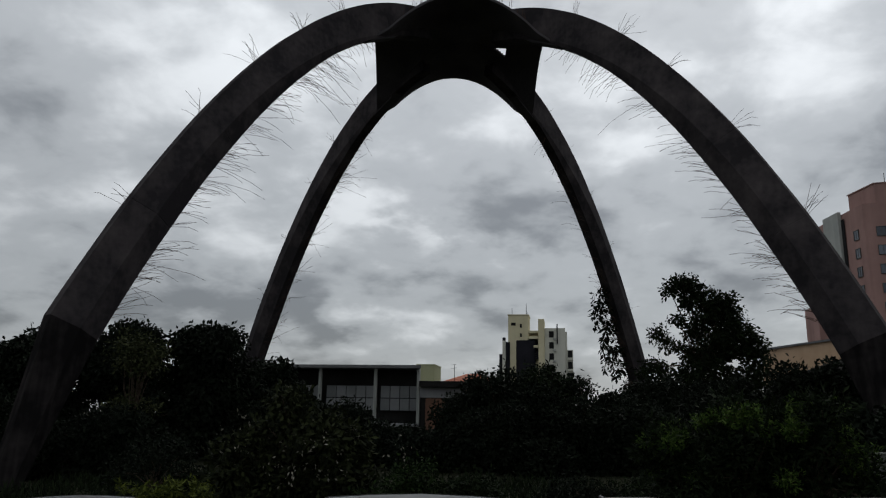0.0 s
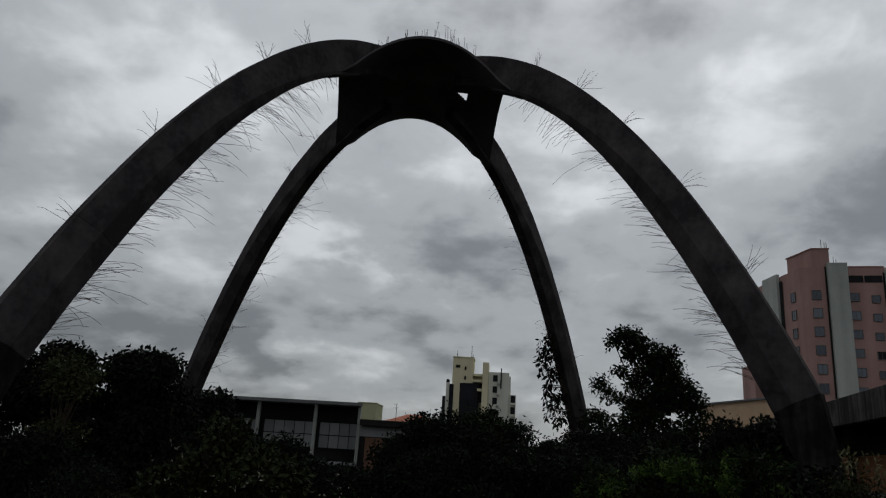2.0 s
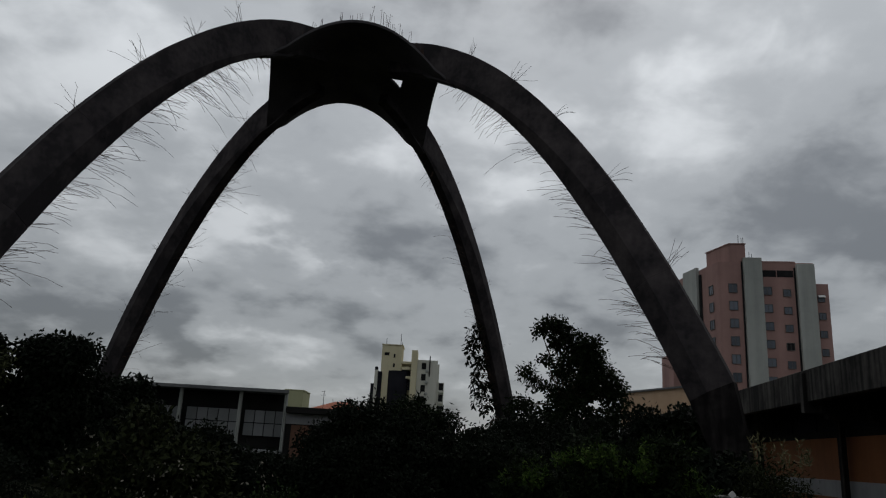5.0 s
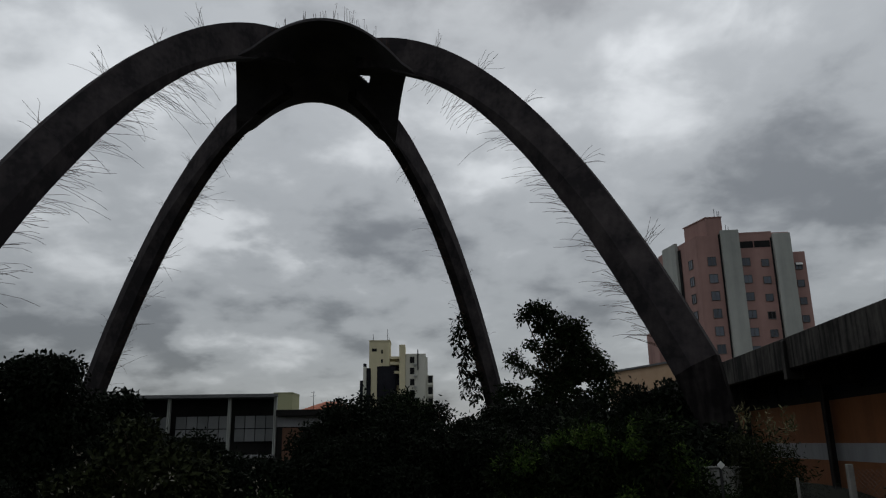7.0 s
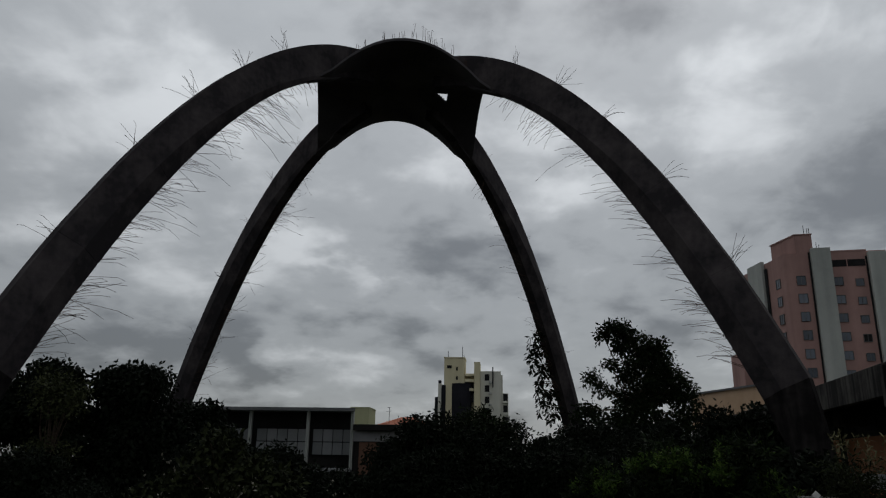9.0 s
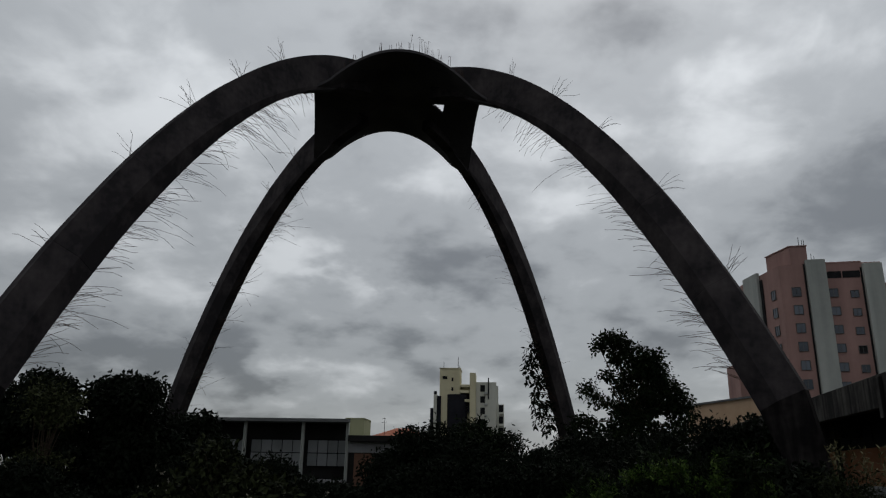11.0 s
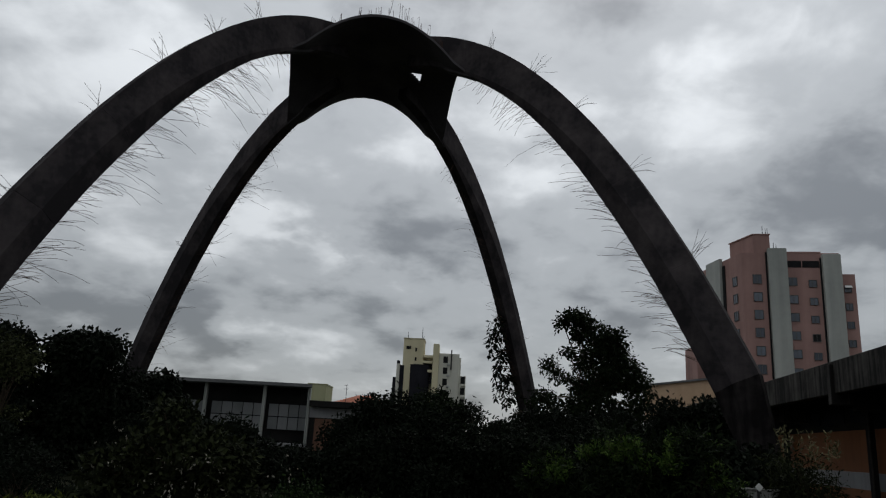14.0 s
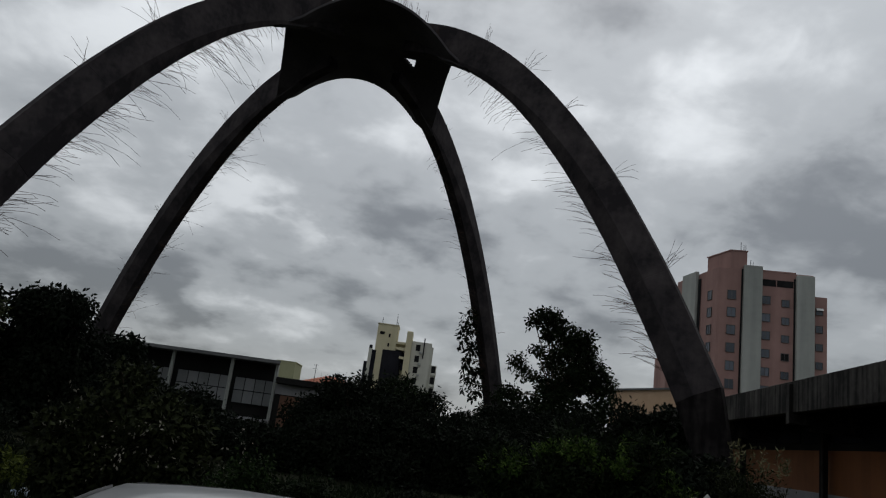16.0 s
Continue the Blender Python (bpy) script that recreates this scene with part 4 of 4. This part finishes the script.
    # round low bushes and ferny weeds at the kerb
    for i, (x, y, top, w, m) in enumerate(((-3.0, 13.7, 1.3, 0.6, LEAF_FRESH), (6.5, 17.2, 0.85, 0.45, LEAF_FRESH), (7.3, 17.0, 0.7, 0.35, LEAF_FRESH), (8.7, 13.6, 0.75, 0.6, LEAF_MID), (9.8, 14.4, 0.8, 0.7, LEAF_DARK), (9.6, 12.2, 0.5, 0.6, LEAF_MID), (11.0, 15.4, 0.8, 0.7, LEAF_DARK), (10.9, 12.8, 0.5, 0.6, LEAF_DARK), (-1.9, 14.5, 0.8, 0.5, LEAF_MID), (-9.6, 16.8, 1.3, 0.9, LEAF_DARK), (0.5, 16.0, 0.7, 0.8, LEAF_DARK), (1.8, 15.5, 0.9, 0.7, LEAF_MID))):
        g = ground_z(x, y)
        h = top - g
        plant("low_bush", "low rounded green bush", "bush", (x, y, g), lumps(100 + i, 10, 0, h * 0.5, w, h * 0.36, 0.32), 0.09, m, 0.2, 22, 100 + i, 0.03)
    for i, (x, y, top) in enumerate(((-7.95, 15.7, 0.50), (-8.5, 15.8, 0.42), (-7.05, 15.7, 0.16), (-6.4, 15.6, 0.14), (-5.9, 15.7, 0.1), (-9.1, 15.7, 0.45), (-3.3, 7.0, 0.55), (-2.9, 6.8, 0.5), (-3.8, 7.1, 0.6))):
        g = ground_z(x, y)
        fern(x, y, g, top - g, 110 + i)


def shoots(bush, h, w, seed):
    """Loose fresh sprays that stand out of a shrub's crown."""
    rng = random.Random(seed)
    verts, faces, pts = [], [], []
    for _ in range(14):
        a, r = rng.uniform(0, 6.28), math.sqrt(rng.random())
        c = Vector((math.cos(a) * r * w * 1.05, math.sin(a) * r * w * 0.6 - 0.1, h * (0.92 - 0.42 * r * rng.random() - 0.2 * r)))
        reach = rng.uniform(0.6, 1.1)
        for _ in range(13):
            b = rng.uniform(0, 6.28)
            e = c + Vector((math.cos(b) * 0.22, math.sin(b) * 0.18, rng.uniform(0.08, 0.34))) * reach
            tube(verts, faces, [tuple(c), tuple(c.lerp(e, 0.5) + Vector((0, 0, 0.04))), tuple(e)], (0.010, 0.007, 0.003), 3)
            pts += [tuple(c.lerp(e, 0.25 + 0.75 * k / 4)) for k in range(5)]
    raw("shoot_stem", verts, faces, BARK, bush, kind="stuff")
    meshed("shoot_leaves", leaf_mesh("shoot_leaves", pts, 6, 0.10, 0.045, seed, -0.2, 0.30), LEAF_SHOOT, bush, "fresh yellow-green shoots", "stuff")


def fern(x, y, g, h, seed):
    t = thing("ferny_weed", "yellow-green ferny weed at the edge of the car park", "weed", (x, y, g))
    rng = random.Random(seed)
    verts, faces, pts = [], [], []
    for _ in range(7):
        a, r = rng.uniform(0, 6.28), rng.uniform(0.5, 1.0)
        e = Vector((math.cos(a) * r, math.sin(a) * r, h * rng.uniform(0.65, 1.0)))
        m = Vector((e.x * 0.25, e.y * 0.25, e.z * 0.75))
        tube(verts, faces, [(0, 0, 0), tuple(m), tuple(e)], (0.012, 0.008, 0.003), 4)
        for k in range(12):
            f = 0.3 + 0.7 * k / 11
            p = m.lerp(e, f) if f > 0.5 else Vector((0, 0, 0)).lerp(m, f * 2)
            pts.append(tuple(p))
    raw("stem", verts, faces, LEAF_MID, t)
    meshed("frond", leaf_mesh("frond", pts, 5, 0.15, 0.03, seed, 0.25, 0.26), LEAF_YELLOW, t, kind="stuff")


def climbing_vine():
    """A creeper that hangs on the inner side of the far right arm."""
    sx, sy = ARMS["far_right"]
    d = Matrix.Rotation(PLAN_TURN, 3, "Z") @ arm_dir(sx, sy)
    c = Vector((*CENTRE, 0))
    foot_at = c + d * 16.6
    t = thing("climbing_vine", "dark drooping creeper hanging on the arch leg", "creeper", (foot_at.x, foot_at.y, 0))
    rng = random.Random(8)
    verts, faces, pts = [], [], []
    for k in range(30):
        s = rng.uniform(13.4, 16.6)
        z, (no, nu) = arch_frame(s)
        p = c + d * (s - no * 0.8) + Vector((0, 0, z - nu * 0.8)) - foot_at
        out = rng.uniform(0.35, 1.25) * (0.5 + 0.5 * ease(13.2, 15.0, s))
        e = p + Vector((-out, rng.uniform(-0.4, 0.3), rng.uniform(-0.15, 0.25)))
        h = e + Vector((-0.12, 0, -rng.uniform(0.4, 1.0)))
        tube(verts, faces, [tuple(p), tuple(e), tuple(h)], (0.03, 0.02, 0.008), 4)
        for f in (0.4, 0.7, 1.0):
            pts.append(tuple(p.lerp(e, f)))
        for f in (0.3, 0.65, 1.0):
            pts.append(tuple(e.lerp(h, f)))
    raw("stem", verts, faces, BARK, t)
    meshed("foliage", leaf_mesh("foliage", pts, 4, 0.36, 0.06, 9, 1.1, 0.40), LEAF_DARK, t)


def rough_grass():
    """Uncut dark grass over the bank, thick enough to hide the soil."""
    rg = np.random.default_rng(12)
    k = 5200
    x, y = rg.uniform(-14, 10, k), rg.uniform(9.6, 22, k)
    z = np.array([ground_z(a, b) for a, b in zip(x, y)]) + 0.05
    ob = meshed("rough_grass", leaf_mesh("rough_grass", np.stack([x, y, z], 1), 9, 0.3, 0.09, 13, -1.3, 0.12), LEAF_MID)
    tagged(ob, "uncut dark grass covering the bank", "grass", kind="stuff")


rough_grass()
build_plants()
climbing_vine()


# ---- fence, wall and signs by the right-hand building ----
def fence_and_wall():
    t = thing("boundary_wall", "short weathered white boundary wall", "wall", (6.85, 17.73, 0), -20.6)
    part("wall", block((-1.15, 0, -0.5), (0.54, 0.15, 1.27), 0.015), DIRTY_WHITE, t)
    part("coping", block((-1.18, -0.03, 1.27), (0.57, 0.18, 1.31), 0.01), DIRTY_WHITE, t)
    t = thing("sign_post", "thin dark post with a small white diamond sign", "sign post", (6.22, 15.83, ground_z(6.2, 15.8)))
    h = 1.40 - ground_z(6.2, 15.8)
    verts, faces = [], []
    tube(verts, faces, [(0, 0, -0.1), (0, 0, h)], (0.03, 0.03), 8)
    raw("pole", verts, faces, TRIM, t)
    s = 0.06
    bm = block((-s, -0.05, -s), (s, -0.03, s), 0.004)
    bmesh.ops.rotate(bm, verts=bm.verts, cent=(0, 0, 0), matrix=Matrix.Rotation(radians(45), 3, "Y"))
    bmesh.ops.translate(bm, verts=bm.verts, vec=(0, 0, h))
    part("sign_plate", bm, WHITE, t, "small white diamond plate")
    fence = thing("chain_link_fence", "sagging chain-link fence on concrete posts", "fence", (7.4, 13.07, 0))
    stops = [(0.13, 2.19, 1.15), (0.0, 0.0, 1.47), (1.1, -2.2, 1.5), (2.2, -4.4, 1.5)]
    for (x, y, top), r in zip(stops, (0.025, 0.05, 0.05, 0.05)):
        part("post", block((x - r, y - r, -0.7), (x + r, y + r, top), 0.01), POST, fence, "pale concrete post")
    verts, faces = [], []
    for (x0, y0, t0), (x1, y1, t1) in zip(stops[:-1], stops[1:]):
        a, b = Vector((x0, y0, 0)), Vector((x1, y1, 0))
        ln = (b - a).length
        low, top = -0.35, min(t0, t1) - 0.08
        hh = top - low
        k, pitch = 0, 0.085
        o = -hh
        while o < ln:
            for rise in (1, -1):
                f0, f1 = max(o, 0.0), min(o + hh, ln)
                if f1 - f0 < 0.05:
                    continue
                z0, z1 = (low + (f0 - o), low + (f1 - o)) if rise > 0 else (top - (f0 - o), top - (f1 - o))
                p, q = a.lerp(b, f0 / ln), a.lerp(b, f1 / ln)
                tube(verts, faces, [(p.x, p.y, z0), (q.x, q.y, z1)], (0.0022, 0.0022), 3)
            o += pitch
    raw("mesh_wire", verts, faces, WIRE, fence, "galvanised diamond mesh", "stuff")


# ---- parked cars ----
def ring_mesh(rings, closed_ends=True):
    n = len(rings[0])
    verts = [v for r in rings for v in r]
    faces = []
    for i in range(len(rings) - 1):
        for k in range(n):
            a, b = i * n + k, i * n + (k + 1) % n
            faces.append((a, b, b + n, a + n))
    if closed_ends:
        faces += [tuple(range(n))[::-1], tuple(len(verts) - n + k for k in range(n))]
    return verts, faces


def smooth(ob):
    for p in ob.data.polygons:
        p.use_smooth = True
    ob.data.set_sharp_from_angle(angle=radians(32))
    return ob


def body_section(y, half, low, belt, crown):
    """A rounded cross-section of the car's lower body."""
    pts = []
    for a in range(20):
        w = 2 * math.pi * a / 20
        c, s = math.cos(w), math.sin(w)
        x = math.copysign(abs(c) ** 0.38, c) * half
        z = (low + belt) / 2 + math.copysign(abs(s) ** 0.45, s) * (belt - low) / 2
        if s > 0:
            z += crown * (1 - (x / half) ** 2)
            x *= 1 - 0.05 * s
        pts.append((x, y, z))
    return pts


def sticker(car_at, x, y, z, lean, half):
    """A small pale sticker that lies on sloping glass."""
    bm = block((-half, -0.003, -half), (half, 0.003, half))
    bmesh.ops.rotate(bm, verts=bm.verts, cent=(0, 0, 0), matrix=Matrix.Rotation(radians(lean), 3, "X"))
    n = Matrix.Rotation(radians(lean), 3, "X") @ Vector((0, 1 if lean > 0 else -1, 0))
    bmesh.ops.translate(bm, verts=bm.verts, vec=Vector((x, y, z)) + n * 0.012)
    part("sticker", bm, STICKER, car_at, "pale sticker on the glass")


def car(name, label, at, turn, paint, size, rails=False, aerial=False, glass=None, pitch=0.0):
    """A parked car: +y is its front. size: length, width, height, share of the cabin (rear foot, roof rear, roof front, front foot)."""
    length, width, height, cabin = size
    t = thing(name, label, "car", at, turn, "parked cars")
    t.matrix_basis = pose(*at, pitch, 0, turn)  # nose up where the ground rises
    hw, half = width / 2, length / 2
    belt = height * 0.62
    st = [(-half, 0.80, 0.30, belt * 0.82), (-half + 0.1, 0.93, 0.24, belt * 0.95), (-half + 0.55, 1.0, 0.2, belt + 0.03), (-0.4, 1.0, 0.19, belt + 0.01),
          (0.7, 1.0, 0.19, belt - 0.01), (half - 0.9, 0.99, 0.2, belt - 0.08), (half - 0.35, 0.95, 0.22, belt - 0.17), (half - 0.06, 0.86, 0.26, belt - 0.28), (half, 0.76, 0.3, belt - 0.36)]
    v, f = ring_mesh([body_section(y, hw * w, lo, b, 0.03) for y, w, lo, b in st])
    smooth(raw("body", v, f, paint, t))
    # the cabin: stations along the car, points over it from side to side
    y0, y1, y2, y3 = cabin
    ys = [y0, y0 + (y1 - y0) * 0.3, y0 + (y1 - y0) * 0.64, y1 - 0.09, y1, y1 + (y2 - y1) * 0.33, y1 + (y2 - y1) * 0.66, y2, y2 + 0.06, y2 + (y3 - y2) * 0.5, y3]
    crest = 0.995 if rails else 0.985
    up = [0.0, 0.46, 0.82, crest - 0.03, crest, 1.0, 0.998, crest - 0.01, crest - 0.035, 0.55, 0.0]
    rows = []
    for y, k in zip(ys, up):
        z = belt - 0.03 + (height - belt + 0.03) * k
        wb, wt = hw * 0.955, hw * (0.955 - (0.235 if y < y1 + 0.1 else 0.19) * k)
        if k == 0.0:
            row = [(q * wb, y, belt - 0.03 + 0.02 * (1 - q * q)) for q in (-1, -0.97, -0.9, -0.8, -0.4, 0, 0.4, 0.8, 0.9, 0.97, 1)]
        else:
            e = (z - belt)
            row = [(-wb, y, belt - 0.03), (-wb + (wb - wt) * 0.78, y, belt + e * 0.80), (-wt * 0.99, y, belt + e * 0.90), (-wt * 0.88, y, z - 0.022 * k), (-wt * 0.45, y, z + 0.002),
                   (0, y, z + 0.014), (wt * 0.45, y, z + 0.002), (wt * 0.88, y, z - 0.022 * k), (wt * 0.99, y, belt + e * 0.90), (wb - (wb - wt) * 0.78, y, belt + e * 0.80), (wb, y, belt - 0.03)]
        rows.append(row)
    flat = [p for r in rows for p in r]
    groups = {"roof": [], "rear_window": [], "windscreen": [], "side_left": [], "side_right": [], "pillar_left": [], "pillar_right": []}
    for i in range(len(ys) - 1):
        for j in range(10):
            a = i * 11 + j
            q = (a, a + 1, a + 12, a + 11)
            where = "roof"
            if i in (0, 1, 2) and 3 <= j <= 6:
                where = "rear_window"
            elif i in (8, 9) and 3 <= j <= 6:
                where = "windscreen"
            elif i in (8, 9) and j in (1, 2):
                where = "pillar_left"
            elif i in (8, 9) and j in (7, 8):
                where = "pillar_right"
            elif j == 0 and 2 <= i <= 8:
                where = "side_left"
            elif j == 9 and 2 <= i <= 8:
                where = "side_right"
            groups[where].append(q)

    def pick(faces):
        used = sorted({k for q in faces for k in q})
        back = {k: i for i, k in enumerate(used)}
        return [flat[k] for k in used], [tuple(back[k] for k in q) for q in faces]
    smooth(raw("roof", *pick(groups["roof"]), paint, t))
    for key in ("pillar_left", "pillar_right"):
        smooth(raw("windscreen_pillar", *pick(groups[key]), RUBBER if paint is CAR_BLACK else paint, t))
    for key, name_ in (("rear_window", "rear_window"), ("windscreen", "windscreen"), ("side_left", "side_window"), ("side_right", "side_window")):
        ob = smooth(raw(name_, *pick(groups[key]), glass or CARGLASS, t))
        ob.visible_shadow = False
    # dark seals at the top of both windows
    for y, k in ((y1 - 0.095, crest - 0.031), (y2 + 0.07, crest - 0.042)):
        z = belt - 0.03 + (height - belt + 0.03) * k
        wt = hw * (0.955 - 0.235 * k)
        verts, faces = [], []
        tube(verts, faces, [(-wt * 0.86, y, z - 0.008), (-wt * 0.43, y, z + 0.010), (0, y, z + 0.017), (wt * 0.43, y, z + 0.010), (wt * 0.86, y, z - 0.008)], [0.011] * 5, 5)
        raw("window_seal", verts, faces, TRIM, t)
    for sgn in (-1, 1):
        verts, faces = [], []
        gutter = [(sgn * r[8][0] * 1.005, r[8][1], r[8][2] + 0.006) for r in rows[4:8]]
        tube(verts, faces, gutter, [0.011] * len(gutter), 5)
        raw("roof_gutter", verts, faces, TRIM, t)
        k = rows[5]
        mid = (ys[2] + ys[8]) / 2
        verts, faces = [], []
        tube(verts, faces, [(sgn * k[10][0] * 1.004, mid - 0.06, belt - 0.02), (sgn * k[9][0] * 1.004, mid, k[9][2])], (0.035, 0.03), 4)
        raw("door_pillar", verts, faces, TRIM, t)
        m = part("mirror", block((sgn * (hw + 0.02) - 0.09, y3 - 0.52, belt - 0.02), (sgn * (hw + 0.02) + 0.09, y3 - 0.40, belt + 0.13), 0.03), paint, t)
        part("mirror_glass", block((sgn * (hw + 0.02) - 0.07, y3 - 0.532, belt), (sgn * (hw + 0.02) + 0.07, y3 - 0.522, belt + 0.11)), STEEL, m)
        part("tail_lamp", block((sgn * hw * 0.72 - 0.13, -half + 0.02, belt * 0.62), (sgn * hw * 0.72 + 0.13, -half + 0.16, belt * 0.85), 0.03), LAMP_RED, t, "red tail lamp")
        part("headlamp", block((sgn * hw * 0.62 - 0.17, half - 0.2, belt - 0.44), (sgn * hw * 0.62 + 0.17, half - 0.03, belt - 0.3), 0.03), LAMP_CLEAR, t, "clear headlamp")
        for y in (-half + 0.75, half - 0.8):
            bm = bmesh.new()
            bmesh.ops.create_cone(bm, cap_ends=True, segments=24, radius1=0.31, radius2=0.31, depth=0.2)
            bmesh.ops.bevel(bm, geom=[e for e in bm.edges if abs(e.verts[0].co.z - e.verts[1].co.z) < 1e-6], offset=0.03, segments=2, affect="EDGES")
            bmesh.ops.rotate(bm, verts=bm.verts, cent=(0, 0, 0), matrix=Matrix.Rotation(radians(90), 3, "Y"))
            bmesh.ops.translate(bm, verts=bm.verts, vec=(sgn * (hw - 0.1), y, 0.31))
            w = part("wheel", bm, RUBBER, t)
            bm = bmesh.new()
            bmesh.ops.create_cone(bm, cap_ends=True, segments=20, radius1=0.2, radius2=0.17, depth=0.21)
            bmesh.ops.rotate(bm, verts=bm.verts, cent=(0, 0, 0), matrix=Matrix.Rotation(radians(90 * sgn), 3, "Y"))
            bmesh.ops.translate(bm, verts=bm.verts, vec=(sgn * (hw - 0.095), y, 0.31))
            part("rim", bm, STEEL, w)
        # seats with head restraints
        for y in (-0.75, 0.2):
            s = part("seat", block((sgn * 0.36 - 0.24, y - 0.1, 0.45), (sgn * 0.36 + 0.24, y + 0.04, belt + 0.08), 0.05), SEAT, t)
            part("head_restraint", block((sgn * 0.36 - 0.13, y - 0.09, belt + 0.11), (sgn * 0.36 + 0.13, y + 0.0, belt + 0.27), 0.035), SEAT, s)
    part("cabin_floor", block((-hw * 0.8, y0 + 0.3, belt - 0.12), (hw * 0.8, y1, belt - 0.06)), TRIM, t)
    part("dashboard", block((-hw * 0.8, y3 - 0.75, belt - 0.14), (hw * 0.8, y3 - 0.2, belt - 0.02), 0.03), TRIM, t)
    if rails:
        for sgn in (-1, 1):
            verts, faces = [], []
            x = sgn * hw * 0.64
            tube(verts, faces, [(x, y1 + 0.05, height - 0.05), (x, y1 + 0.2, height), (x, (y1 + y2) / 2, height + 0.012), (x, y2 - 0.2, height), (x, y2 - 0.02, height - 0.05)], [0.02] * 5, 6)
            raw("roof_rail", verts, faces, TRIM, t)
        sticker(t, 0.5, y2 + 0.33, belt + (height - belt) * 0.66, 56, 0.042)
        sticker(t, 0.02, y2 + 0.18, belt + (height - belt) * 0.83, 56, 0.018)
        verts, faces = [], []
        tube(verts, faces, [(0.55, y3 - 0.10, belt + 0.035), (0.1, y3 - 0.13, belt + 0.05), (-0.1, y3 - 0.15, belt + 0.065)], (0.009, 0.008, 0.006), 5)
        tube(verts, faces, [(-0.05, y3 - 0.08, belt + 0.035), (-0.5, y3 - 0.12, belt + 0.05), (-0.66, y3 - 0.14, belt + 0.065)], (0.009, 0.008, 0.006), 5)
        raw("wiper", verts, faces, TRIM, t, "black wiper blades")
    if aerial:
        verts, faces = [], []
        tube(verts, faces, [(0, y2 - 0.05, height - 0.05), (0, y2 - 0.09, height + 0.02)], (0.035, 0.02), 8)
        tube(verts, faces, [(0, y2 - 0.08, height + 0.01), (0, y2 - 0.29, height + 0.145)], (0.006, 0.004), 5)
        raw("aerial", verts, faces, TRIM, t)
    return t


SEDAN = (4.3, 1.86, 1.463, (-1.55, -0.87, 0.45, 1.25))
HATCH = (3.6, 1.66, 1.455, (-1.68, -1.05, 0.2, 1.1))
WAGON = (4.4, 1.84, 1.49, (-2.12, -1.8, 0.2, 0.98))


def place_cars():
    sedan = car("sedan_car", "silver-white sedan seen from behind in the car park", (-0.78, 4.23, ground_z(0, 4.2)), 10.6, CAR_WHITE, SEDAN)
    for x in (0.40, 0.52):
        sticker(sedan, x, -1.03, 1.40, -63, 0.022)
    car("estate_car", "silver estate car with black roof rails, seen from the front", (0.98, 8.2, ground_z(0, 8.2)), 179, CAR_SILVER, WAGON, rails=True, pitch=4.0)
    car("hatchback_car", "glossy black hatchback with a short roof aerial", (2.27, 4.42, ground_z(0, 4.4) + 0.01), 192, CAR_BLACK, HATCH, aerial=True, glass=PRIVACY)
    car("hatchback_car", "pale hatchback parked beside the weeds", (-4.75, 6.9, ground_z(0, 6.9)), 28, CAR_WHITE, (3.8, 1.66, 1.42, (-1.68, -1.05, 0.3, 1.15)))


def plastic_bags():
    rng = random.Random(3)
    for i, x in enumerate((-8.06, -7.27, -6.71, -6.05)):
        y = 15.1 + 0.05 * i
        bm = bmesh.new()
        bmesh.ops.create_icosphere(bm, subdivisions=3, radius=0.15)
        for v in bm.verts:
            k = 1 + 0.45 * noise.noise(v.co * 9 + Vector((i * 3.1, 0, 0)))
            v.co = Vector((v.co.x * k * 1.3, v.co.y * k, max(v.co.z * k * 0.75, -0.09)))
        t = thing("plastic_bag", "crumpled pale blue plastic bag on the ground", "bag", (x, y, ground_z(x, y) + 0.16), rng.uniform(0, 90), "scattered bags")
        part("bag", bm, BAG, t)


fence_and_wall()
place_cars()
plastic_bags()
